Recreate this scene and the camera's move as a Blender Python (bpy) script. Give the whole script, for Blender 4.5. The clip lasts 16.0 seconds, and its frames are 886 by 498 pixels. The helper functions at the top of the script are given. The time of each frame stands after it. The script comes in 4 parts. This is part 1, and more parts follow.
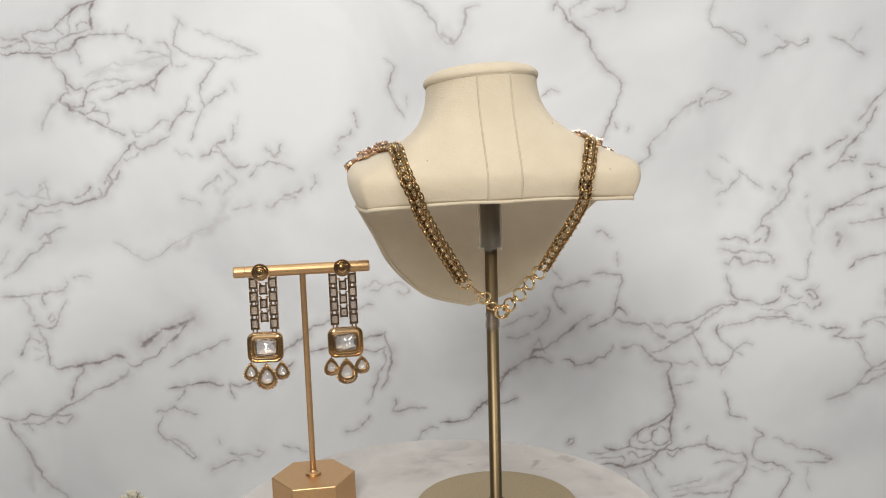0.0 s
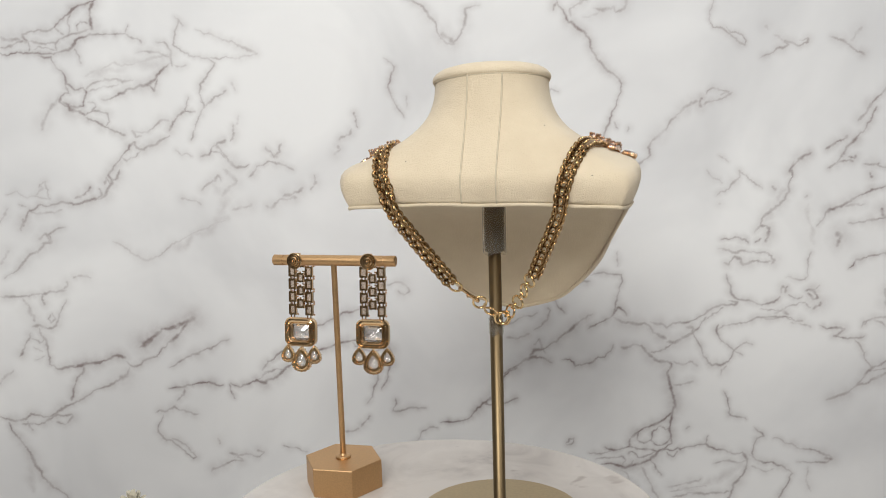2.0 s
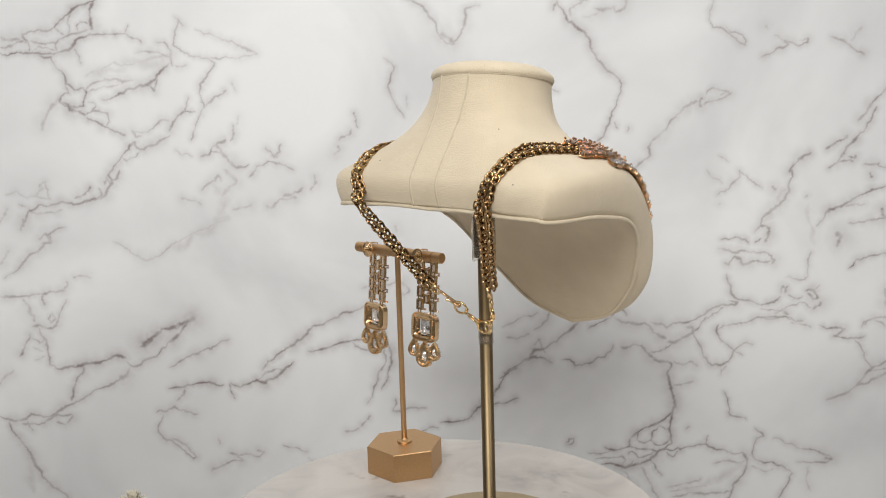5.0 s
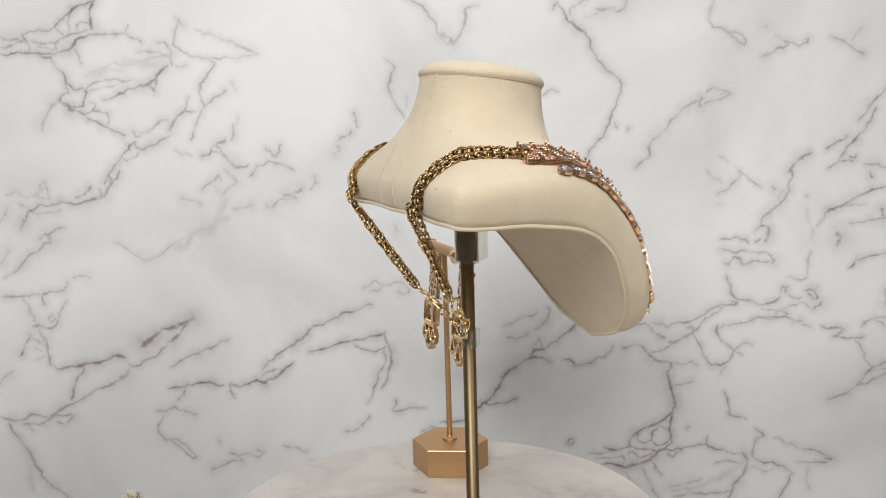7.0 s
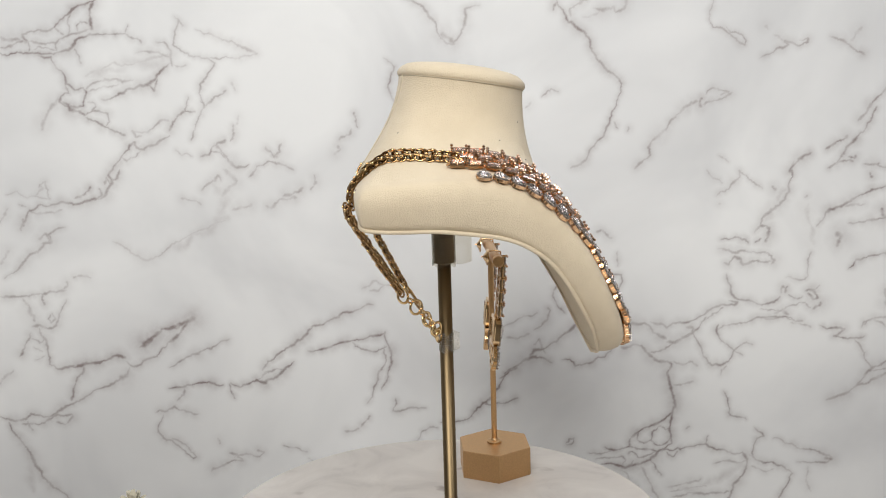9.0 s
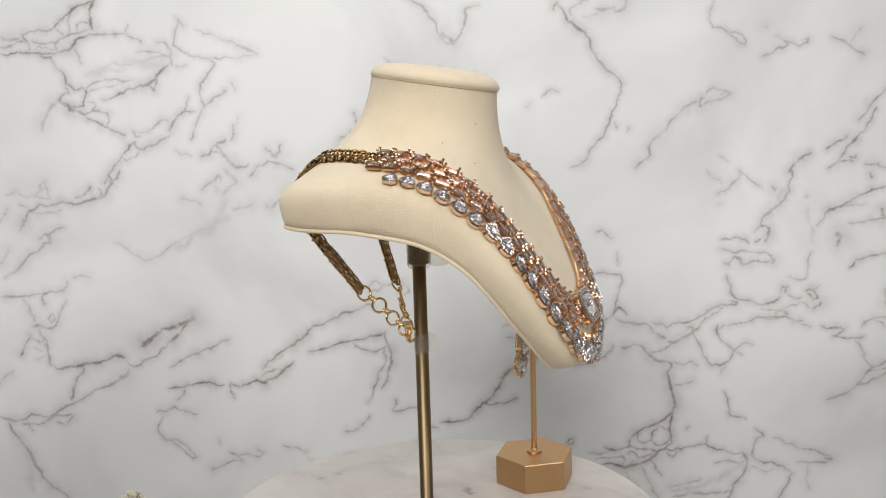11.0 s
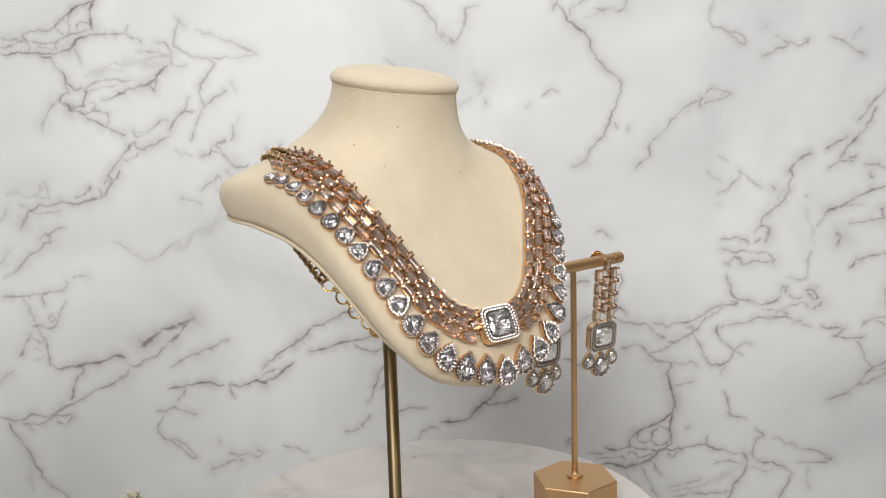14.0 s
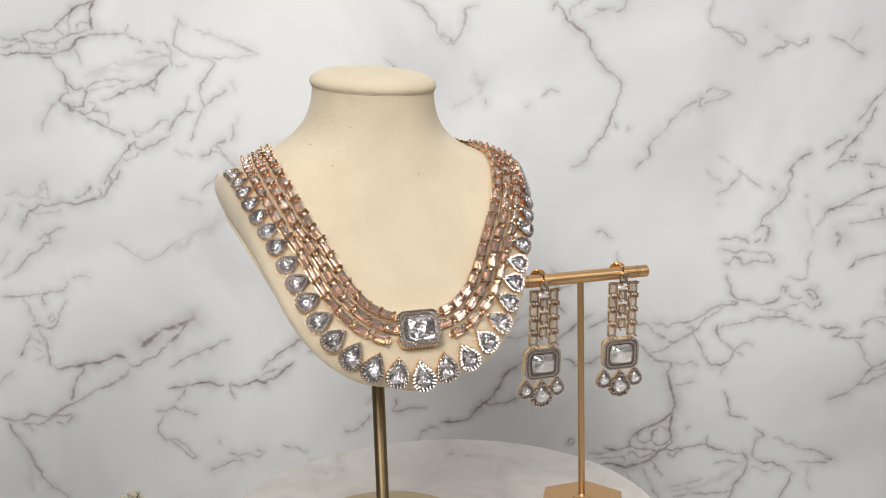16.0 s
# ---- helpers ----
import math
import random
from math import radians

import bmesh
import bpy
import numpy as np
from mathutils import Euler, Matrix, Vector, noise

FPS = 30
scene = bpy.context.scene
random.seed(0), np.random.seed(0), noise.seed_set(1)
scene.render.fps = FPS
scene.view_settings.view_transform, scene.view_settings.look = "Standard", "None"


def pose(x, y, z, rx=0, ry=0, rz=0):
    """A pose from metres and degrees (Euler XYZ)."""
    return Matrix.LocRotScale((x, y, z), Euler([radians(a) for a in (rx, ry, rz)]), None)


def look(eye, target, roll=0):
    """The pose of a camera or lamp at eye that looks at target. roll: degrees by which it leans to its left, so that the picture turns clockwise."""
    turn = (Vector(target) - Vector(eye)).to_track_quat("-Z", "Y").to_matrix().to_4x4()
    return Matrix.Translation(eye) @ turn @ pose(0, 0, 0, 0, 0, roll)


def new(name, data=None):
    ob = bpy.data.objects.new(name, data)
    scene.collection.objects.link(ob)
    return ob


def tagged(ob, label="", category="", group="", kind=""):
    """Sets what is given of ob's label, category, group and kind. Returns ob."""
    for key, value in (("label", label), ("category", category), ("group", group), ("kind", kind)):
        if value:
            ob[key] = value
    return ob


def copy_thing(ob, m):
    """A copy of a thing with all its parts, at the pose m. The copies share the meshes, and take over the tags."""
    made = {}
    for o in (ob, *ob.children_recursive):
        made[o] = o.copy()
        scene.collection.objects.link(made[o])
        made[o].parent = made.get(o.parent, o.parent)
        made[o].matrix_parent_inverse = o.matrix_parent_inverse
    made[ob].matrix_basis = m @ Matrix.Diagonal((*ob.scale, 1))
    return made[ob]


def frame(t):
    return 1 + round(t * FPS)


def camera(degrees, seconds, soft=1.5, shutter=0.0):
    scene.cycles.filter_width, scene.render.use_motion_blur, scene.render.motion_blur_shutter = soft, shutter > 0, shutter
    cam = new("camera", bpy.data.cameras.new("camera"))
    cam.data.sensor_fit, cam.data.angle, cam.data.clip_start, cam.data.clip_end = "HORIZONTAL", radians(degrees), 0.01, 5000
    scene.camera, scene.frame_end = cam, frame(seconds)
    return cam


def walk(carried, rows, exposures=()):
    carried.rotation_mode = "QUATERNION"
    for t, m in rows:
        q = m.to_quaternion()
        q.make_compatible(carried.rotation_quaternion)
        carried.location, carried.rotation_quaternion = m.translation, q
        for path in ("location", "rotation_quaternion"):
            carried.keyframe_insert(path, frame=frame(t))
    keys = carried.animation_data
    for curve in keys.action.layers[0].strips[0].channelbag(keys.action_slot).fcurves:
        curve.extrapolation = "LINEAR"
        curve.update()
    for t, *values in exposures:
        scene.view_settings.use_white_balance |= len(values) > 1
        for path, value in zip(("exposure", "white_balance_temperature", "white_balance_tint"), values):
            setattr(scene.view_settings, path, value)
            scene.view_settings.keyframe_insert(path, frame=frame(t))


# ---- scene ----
cam = camera(50.10, 16.0, soft=1.0)
EYE = Vector((0.0077, -0.605, 0.288))
TILT = radians(9.512)
CAM = look(EYE, EYE + Vector((0.0, math.cos(TILT), -math.sin(TILT))), -1.73)
walk(cam, [(0.0, CAM), (16.0, CAM)])


# ---- turntable turn: metres, the axis stands at the origin, its top at z = 0 ----
AXIS = Vector((0.0405, 0.0063, 0.0))  # the axis, seen from the bust's pole


def turn(t):
    s = t / 16.0
    return 187.93 - 170.48 * s - 1.48 * (s * s - s) - 0.25 * (s ** 3 - s)


def carry(t, x, y, z=0.0, rz=0.0, rx=0.0):
    """Pose at t of a thing that stands at x, y, z seen from the bust's pole."""
    return pose(0, 0, 0, 0, 0, turn(t)) @ pose(x - AXIS.x, y - AXIS.y, z, rx, 0, rz)


TIMES = [i * 0.5 for i in range(33)]


# ---- light: a closed room with two soft lamps and a ceiling light ----
world = bpy.data.worlds.new("world")
scene.world = world
world.use_nodes = True
world.node_tree.nodes["Background"].inputs[0].default_value = (0.9, 0.95, 1.0, 1)
world.node_tree.nodes["Background"].inputs[1].default_value = 0.3
scene.view_settings.exposure = 0.0


def lamp(name, eye, target, size, watts, colour):
    data = bpy.data.lights.new(name, "AREA")
    data.shape, data.size, data.size_y = "RECTANGLE", size[0], size[1]
    data.energy, data.color = watts, colour
    ob = new(name, data)
    ob.matrix_world = look(eye, target)
    return ob


lamp("softbox_light", (-0.24, -1.18, 0.96), (-0.07, 0.12, 0.05), (0.60, 0.60), 17.2, (0.985, 0.98, 0.965))
lamp("softbox_light", (0.85, -0.90, 0.95), (0.15, 0.20, 0.15), (0.40, 0.40), 4.6, (1.0, 0.99, 0.975))
lamp("ceiling_light", (0.0, -0.25, 1.62), (0.0, -0.2, 0.0), (1.0, 0.6), 5.6, (0.95, 0.98, 1.0))


# ---- materials ----
def material(name):
    m = bpy.data.materials.new(name)
    m.use_nodes = True
    return m, m.node_tree.nodes, m.node_tree.links, m.node_tree.nodes["Principled BSDF"]


def noise_tex(nodes, links, scale, detail=4.0, rough=0.55, coords="Object", distortion=0.0):
    tc = nodes.new("ShaderNodeTexCoord")
    n = nodes.new("ShaderNodeTexNoise")
    n.inputs["Scale"].default_value, n.inputs["Detail"].default_value = scale, detail
    n.inputs["Roughness"].default_value, n.inputs["Distortion"].default_value = rough, distortion
    links.new(tc.outputs[coords], n.inputs["Vector"])
    return n


def ramp(nodes, links, src, stops):
    r = nodes.new("ShaderNodeValToRGB")
    while len(r.color_ramp.elements) < len(stops):
        r.color_ramp.elements.new(0.5)
    for e, (p, c) in zip(r.color_ramp.elements, stops):
        e.position, e.color = p, (*c, 1)
    links.new(src, r.inputs[0])
    return r


def bump(nodes, links, src, bsdf, strength, distance):
    b = nodes.new("ShaderNodeBump")
    b.inputs["Strength"].default_value, b.inputs["Distance"].default_value = strength, distance
    links.new(src, b.inputs["Height"])
    links.new(b.outputs[0], bsdf.inputs["Normal"])
    return b


def metal(name, colour, rough, grain=0.0, scale=900.0, stretch=(1, 1, 1)):
    m, nodes, links, bsdf = material(name)
    bsdf.inputs["Metallic"].default_value = 1.0
    n = noise_tex(nodes, links, scale, 3.0)
    if stretch != (1, 1, 1):
        mp = nodes.new("ShaderNodeMapping")
        mp.inputs["Scale"].default_value = stretch
        links.new(n.inputs["Vector"].links[0].from_socket, mp.inputs[0])
        links.new(mp.outputs[0], n.inputs["Vector"])
    lo = tuple(c * 0.86 for c in colour)
    links.new(ramp(nodes, links, n.outputs["Fac"], [(0.3, lo), (0.7, colour)]).outputs[0], bsdf.inputs["Base Color"])
    mr = nodes.new("ShaderNodeMapRange")
    mr.inputs["To Min"].default_value, mr.inputs["To Max"].default_value = rough * 0.8, rough * 1.25
    links.new(n.outputs["Fac"], mr.inputs["Value"])
    links.new(mr.outputs[0], bsdf.inputs["Roughness"])
    if grain:
        bump(nodes, links, n.outputs["Fac"], bsdf, grain, 0.0003)
    return m


ANTIQUE = metal("antique_brass", (0.20, 0.145, 0.08), 0.42, 0.05, 700.0, (1, 1, 0.02))
DISC_BRASS = metal("brushed_brass_disc", (0.50, 0.40, 0.25), 0.42, 0.08, 500.0)
SATIN_GOLD = metal("satin_gold", (0.62, 0.39, 0.195), 0.42, 0.06, 900.0)
ROSE_GOLD = metal("rose_gold", (0.88, 0.57, 0.33), 0.22)
YELLOW_GOLD = metal("yellow_gold", (0.80, 0.56, 0.32), 0.17)
OLD_GOLD = metal("chain_gold", (0.86, 0.62, 0.32), 0.12)
# chain gold darkened in its colour for the shade between the links
DARK_GOLD = metal("chain_gold_shaded", (0.36, 0.22, 0.10), 0.18)
SILVER = metal("rhodium_beads", (0.68, 0.61, 0.56), 0.20)
# shade between the beads, put into a darker metal colour
GAP = metal("bead_gap_shade", (0.20, 0.165, 0.14), 0.35)
CHAMPAGNE = metal("champagne_prongs", (0.80, 0.56, 0.41), 0.16)
# bright reflector metal added under the stones to brighten them
SPARKLE = metal("sparkle_reflector", (0.72, 0.68, 0.69), 0.12)


def gem_material(name, colour, clear, sparkle):
    m, nodes, links, bsdf = material(name)
    info = nodes.new("ShaderNodeObjectInfo")
    lo = tuple(c * 0.82 for c in colour)
    links.new(ramp(nodes, links, info.outputs["Random"], [(0.0, lo), (1.0, colour)]).outputs[0], bsdf.inputs["Base Color"])
    bsdf.inputs["Roughness"].default_value = 0.03
    bsdf.inputs["IOR"].default_value = 1.9
    bsdf.inputs["Transmission Weight"].default_value = clear
    bsdf.inputs["Metallic"].default_value = sparkle  # mirror share stands in for light thrown back inside the stone
    return m


CRYSTAL = gem_material("clear_crystal", (0.97, 0.94, 0.95), 0.96, 0.06)
BLUSH = gem_material("blush_crystal", (0.95, 0.79, 0.69), 0.86, 0.05)
CLEAR = gem_material("open_back_crystal", (0.95, 0.93, 0.92), 0.95, 0.22)
HONEY = gem_material("gold_backed_crystal", (0.95, 0.80, 0.66), 0.88, 0.10)
for stone in (CLEAR, BLUSH, CRYSTAL):
    stone.node_tree.nodes["Principled BSDF"].inputs["IOR"].default_value = 1.55


def make_suede():
    m, nodes, links, bsdf = material("cream_suede")
    n = noise_tex(nodes, links, 38.0, 5.0, 0.6)
    links.new(ramp(nodes, links, n.outputs["Fac"], [(0.3, (0.65, 0.54, 0.385)), (0.7, (0.715, 0.605, 0.44))]).outputs[0], bsdf.inputs["Base Color"])
    bsdf.inputs["Roughness"].default_value = 0.9
    bsdf.inputs["Specular IOR Level"].default_value = 0.15
    bsdf.inputs["Sheen Weight"].default_value = 0.25
    f = noise_tex(nodes, links, 1500.0, 2.0, 0.6)
    g = noise_tex(nodes, links, 230.0, 4.0, 0.65)
    add = nodes.new("ShaderNodeMath")
    add.operation = "MULTIPLY_ADD"
    add.inputs[1].default_value = 1.0
    links.new(g.outputs["Fac"], add.inputs[0])
    links.new(f.outputs["Fac"], add.inputs[2])
    bump(nodes, links, add.outputs[0], bsdf, 0.55, 0.0013)
    return m


SUEDE = make_suede()


# Seam cloth darker than the suede: the groove's shadow is put into its colour.
def make_seam():
    m, nodes, links, bsdf = material("shaded_suede_seam")
    n = noise_tex(nodes, links, 300.0)
    links.new(ramp(nodes, links, n.outputs["Fac"], [(0.3, (0.50, 0.42, 0.30)), (0.7, (0.60, 0.52, 0.385))]).outputs[0], bsdf.inputs["Base Color"])
    bsdf.inputs["Roughness"].default_value = 0.95
    return m


SEAM = make_seam()


def make_tape():
    m, nodes, links, bsdf = material("clear_tape")
    n = noise_tex(nodes, links, 90.0)
    links.new(ramp(nodes, links, n.outputs["Fac"], [(0.3, (0.80, 0.76, 0.68)), (0.7, (0.93, 0.91, 0.86))]).outputs[0], bsdf.inputs["Base Color"])
    bsdf.inputs["Roughness"].default_value = 0.2
    bsdf.inputs["IOR"].default_value = 1.2
    bsdf.inputs["Transmission Weight"].default_value = 0.94
    bump(nodes, links, n.outputs["Fac"], bsdf, 0.4, 0.002)
    return m


TAPE = make_tape()


def make_wall_marble():
    """White printed marble: veins come from the sheet's own vein pattern, clouds from noise."""
    m, nodes, links, bsdf = material("marble_paper")
    at = nodes.new("ShaderNodeAttribute")
    at.attribute_name = "vein"
    cloud = noise_tex(nodes, links, 5.0, 4.0, 0.5, "Object", 0.6)
    base = ramp(nodes, links, cloud.outputs["Fac"], [(0.32, (0.70, 0.70, 0.705)), (0.48, (0.80, 0.80, 0.80)), (0.62, (0.87, 0.87, 0.865))])
    fine = noise_tex(nodes, links, 85.0, 5.0, 0.6)
    mr = nodes.new("ShaderNodeMapRange")
    mr.inputs["From Min"].default_value, mr.inputs["From Max"].default_value = 0.3, 0.7
    mr.inputs["To Min"].default_value, mr.inputs["To Max"].default_value = 0.55, 1.35
    links.new(fine.outputs["Fac"], mr.inputs["Value"])
    mul = nodes.new("ShaderNodeMath")
    mul.operation, mul.use_clamp = "MULTIPLY", True
    links.new(at.outputs["Fac"], mul.inputs[0])
    links.new(mr.outputs[0], mul.inputs[1])
    tone = noise_tex(nodes, links, 14.0, 2.0)
    vc = ramp(nodes, links, tone.outputs["Fac"], [(0.35, (0.26, 0.21, 0.205)), (0.65, (0.34, 0.30, 0.295))])
    mix = nodes.new("ShaderNodeMix")
    mix.data_type = "RGBA"
    links.new(mul.outputs[0], mix.inputs["Factor"])
    links.new(base.outputs[0], mix.inputs[6])
    links.new(vc.outputs[0], mix.inputs[7])
    links.new(mix.outputs[2], bsdf.inputs["Base Color"])
    bsdf.inputs["Roughness"].default_value = 0.5
    bsdf.inputs["Specular IOR Level"].default_value = 0.25
    return m


WALL_MARBLE = make_wall_marble()


def make_table_marble():
    m, nodes, links, bsdf = material("turntable_marble")
    cloud = noise_tex(nodes, links, 16.0, 5.0, 0.55, "Object", 1.2)
    base = ramp(nodes, links, cloud.outputs["Fac"], [(0.28, (0.38, 0.35, 0.33)), (0.42, (0.50, 0.465, 0.435)), (0.60, (0.57, 0.535, 0.50))])
    spot = noise_tex(nodes, links, 30.0, 3.0, 0.5, "Object", 0.4)
    sp = ramp(nodes, links, spot.outputs["Fac"], [(0.66, (1, 1, 1)), (0.74, (0.55, 0.5, 0.48))])
    mix = nodes.new("ShaderNodeMix")
    mix.data_type, mix.blend_type = "RGBA", "MULTIPLY"
    mix.inputs["Factor"].default_value = 1.0
    links.new(base.outputs[0], mix.inputs[6])
    links.new(sp.outputs[0], mix.inputs[7])
    links.new(mix.outputs[2], bsdf.inputs["Base Color"])
    bsdf.inputs["Roughness"].default_value = 0.42
    return m


TABLE_MARBLE = make_table_marble()


def paint(name, colour, rough=0.7):
    m, nodes, links, bsdf = material(name)
    n = noise_tex(nodes, links, 7.0, 4.0)
    lo = tuple(c * 0.93 for c in colour)
    links.new(ramp(nodes, links, n.outputs["Fac"], [(0.35, lo), (0.65, colour)]).outputs[0], bsdf.inputs["Base Color"])
    bsdf.inputs["Roughness"].default_value = rough
    return m


# unseen room walls, kept dark to give metal and stones contrasty reflections
WHITE_PAINT = paint("taupe_wall_paint", (0.26, 0.245, 0.225))
CEILING_PAINT = paint("white_ceiling_paint", (0.6, 0.6, 0.59))
FLOOR_WOOD = paint("brown_floor", (0.22, 0.16, 0.11), 0.5)
TABLE_WOOD = paint("table_laminate", (0.66, 0.64, 0.61), 0.5)


# ---- mesh helpers ----
def part(name, bm, mat, parent=None, label="", smooth=False):
    me = bpy.data.meshes.new(name)
    bm.to_mesh(me)
    bm.free()
    for m in (mat if isinstance(mat, (list, tuple)) else [mat]):
        me.materials.append(m)
    if smooth:
        me.polygons.foreach_set("use_smooth", [True] * len(me.polygons))
    ob = new(name, me)
    ob.parent = parent
    return tagged(ob, label) if label else ob


def share(name, me, m, parent, label=""):
    ob = new(name, me)
    ob.parent, ob.matrix_basis = parent, m
    return tagged(ob, label) if label else ob


def mesh_of(name, bm, mats, smooth=False):
    me = bpy.data.meshes.new(name)
    bm.to_mesh(me)
    bm.free()
    for m in mats:
        me.materials.append(m)
    if smooth:
        me.polygons.foreach_set("use_smooth", [True] * len(me.polygons))
    return me


def lathe(bm, profile, n=32, m=Matrix(), mat=0):
    """Turns (radius, height) pairs round z; ends on the axis are closed."""
    rings = []
    for r, z in profile:
        rings.append([bm.verts.new(m @ Vector((r * math.cos(a), r * math.sin(a), z))) for a in (2 * math.pi * i / n for i in range(n))])
    for a, b in zip(rings, rings[1:]):
        for i in range(n):
            bm.faces.new((a[i], a[(i + 1) % n], b[(i + 1) % n], b[i])).material_index = mat
    for ring, flip in ((rings[0], True), (rings[-1], False)):
        bm.faces.new(ring[::-1] if flip else ring).material_index = mat


def tube(bm, points, radius, n=8, closed=False, mat=0):
    """A round tube along points."""
    pts = [Vector(q) for q in points]
    k = len(pts)
    rings, up = [], None
    for i in range(k):
        a = pts[(i - 1) % k] if closed or i else pts[i]
        b = pts[(i + 1) % k] if closed or i < k - 1 else pts[i]
        d = (b - a).normalized()
        if up is None:
            up = d.orthogonal().normalized()
        side = d.cross(up).normalized()
        up = side.cross(d).normalized()
        rings.append([bm.verts.new(pts[i] + radius * (math.cos(t) * up + math.sin(t) * side)) for t in (2 * math.pi * j / n for j in range(n))])
    for i in range(k if closed else k - 1):
        a, b = rings[i], rings[(i + 1) % k]
        for j in range(n):
            bm.faces.new((a[j], a[(j + 1) % n], b[(j + 1) % n], b[j])).material_index = mat
    if not closed:
        bm.faces.new(rings[0][::-1]).material_index = mat
        bm.faces.new(rings[-1]).material_index = mat


def prism(bm, outline, levels, mat=0, cap=True):
    """Stacks scaled copies of a closed outline: levels are (scale, height)."""
    rings = [[bm.verts.new((x * s, y * s, z)) for x, y in outline] for s, z in levels]
    n = len(outline)
    for a, b in zip(rings, rings[1:]):
        for i in range(n):
            bm.faces.new((a[i], a[(i + 1) % n], b[(i + 1) % n], b[i])).material_index = mat
    if cap:
        bm.faces.new(rings[0][::-1]).material_index = mat
        bm.faces.new(rings[-1]).material_index = mat


def ball(bm, c, r, mat=0):
    """A small bead of 20 faces."""
    before = len(bm.faces)
    bmesh.ops.create_icosphere(bm, subdivisions=1, radius=r, matrix=Matrix.Translation(c))
    bm.faces.ensure_lookup_table()
    for f in bm.faces[before:]:
        f.material_index = mat


def rounded_rect(w, h, r, n=4):
    out = []
    for cx, cy, a0 in ((w / 2 - r, h / 2 - r, 0), (-w / 2 + r, h / 2 - r, 90), (-w / 2 + r, -h / 2 + r, 180), (w / 2 - r, -h / 2 + r, 270)):
        for i in range(n + 1):
            a = radians(a0 + 90 * i / n)
            out.append((cx + r * math.cos(a), cy + r * math.sin(a)))
    return out


def spline(points, n):
    """n points evenly spaced along a smooth curve through the given ones."""
    p = np.array(points, float)
    q = np.vstack([2 * p[0] - p[1], p, 2 * p[-1] - p[-2]])
    fine = []
    for i in range(1, len(q) - 2):
        for s in np.linspace(0, 1, 24, endpoint=False):
            a, b, c, d = q[i - 1], q[i], q[i + 1], q[i + 2]
            fine.append(0.5 * (2 * b + (c - a) * s + (2 * a - 5 * b + 4 * c - d) * s * s + (3 * b - a - 3 * c + d) * s ** 3))
    fine = np.array(fine + [p[-1]])
    run = np.concatenate([[0], np.cumsum(np.linalg.norm(np.diff(fine, axis=0), axis=1))])
    at = np.linspace(0, run[-1], n)
    return np.stack([np.interp(at, run, fine[:, k]) for k in range(p.shape[1])], 1)


def slab(name, lo, hi, mat, bevel=0.0, **tags):
    bm = bmesh.new()
    bmesh.ops.create_cube(bm, size=1.0)
    for v in bm.verts:
        v.co = Vector([l + (h - l) * (c + 0.5) for l, h, c in zip(lo, hi, v.co)])
    if bevel:
        bmesh.ops.bevel(bm, geom=bm.edges[:], offset=bevel, segments=2, affect="EDGES")
    return tagged(part(name, bm, mat), **tags)


# ---- the place: marble paper behind, an added unseen room round it ----
WALL_Y = 0.35
VEINS = []


def vein(width, strength, *points):
    """One vein of the printed marble: x and z on the wall in millimetres."""
    VEINS.append((width, strength, points))


vein(1.41, 0.72, (-324, 385), (-335, 381), (-350, 374), (-361, 367), (-367, 360))
vein(1.76, 0.68, (-327, 384), (-331, 376), (-331, 365), (-331, 357))
vein(1.41, 0.54, (-367, 360), (-379, 357), (-394, 356), (-399, 354), (-394, 348))
vein(2.11, 0.41, (-421, 353), (-413, 349), (-405, 350), (-395, 347))
vein(1.41, 0.54, (-422, 342), (-414, 343), (-408, 345), (-399, 348))
vein(1.41, 0.68, (-423, 337), (-409, 336), (-395, 336), (-381, 335), (-367, 336), (-357, 338), (-350, 343), (-346, 348), (-338, 350), (-327, 352), (-310, 352), (-298, 352))
vein(0.70, 0.41, (-298, 352), (-295, 360))
vein(1.06, 0.45, (-298, 352), (-289, 347), (-283, 343))
vein(1.23, 0.54, (-394, 347), (-383, 345), (-367, 345), (-363, 349), (-354, 352), (-343, 354), (-333, 357))
vein(1.06, 0.45, (-395, 336), (-393, 341), (-394, 347))
vein(1.23, 0.54, (-367, 345), (-367, 338))
vein(1.06, 0.45, (-367, 360), (-363, 356), (-359, 353))
vein(1.06, 0.45, (-350, 374), (-353, 367), (-352, 360), (-354, 352))
vein(0.88, 0.45, (-343, 354), (-345, 361), (-341, 365), (-334, 363))
vein(0.88, 0.41, (-389, 339), (-378, 341), (-368, 338))
vein(1.23, 0.59, (-387, 334), (-379, 331), (-373, 332), (-371, 326), (-364, 318), (-361, 311), (-361, 305), (-351, 299), (-344, 301))
vein(1.06, 0.45, (-350, 340), (-346, 333), (-344, 325))
vein(1.41, 0.63, (-361, 305), (-359, 296), (-367, 293), (-369, 288), (-361, 283), (-353, 282), (-345, 283), (-343, 292), (-344, 301))
vein(2.11, 0.41, (-369, 293), (-377, 284), (-383, 275), (-387, 268), (-389, 261))
vein(2.11, 0.68, (-367, 288), (-359, 280), (-350, 278), (-345, 274))
vein(1.23, 0.63, (-345, 272), (-337, 268), (-326, 262), (-318, 258), (-310, 254), (-306, 253))
vein(1.06, 0.54, (-345, 274), (-339, 277), (-331, 278), (-322, 275), (-321, 267), (-325, 262))
vein(1.06, 0.45, (-339, 277), (-333, 282), (-335, 286), (-341, 287))
vein(1.76, 0.63, (-327, 289), (-318, 289), (-309, 294), (-301, 298), (-289, 301), (-280, 302), (-272, 307), (-267, 314), (-260, 319), (-257, 322))
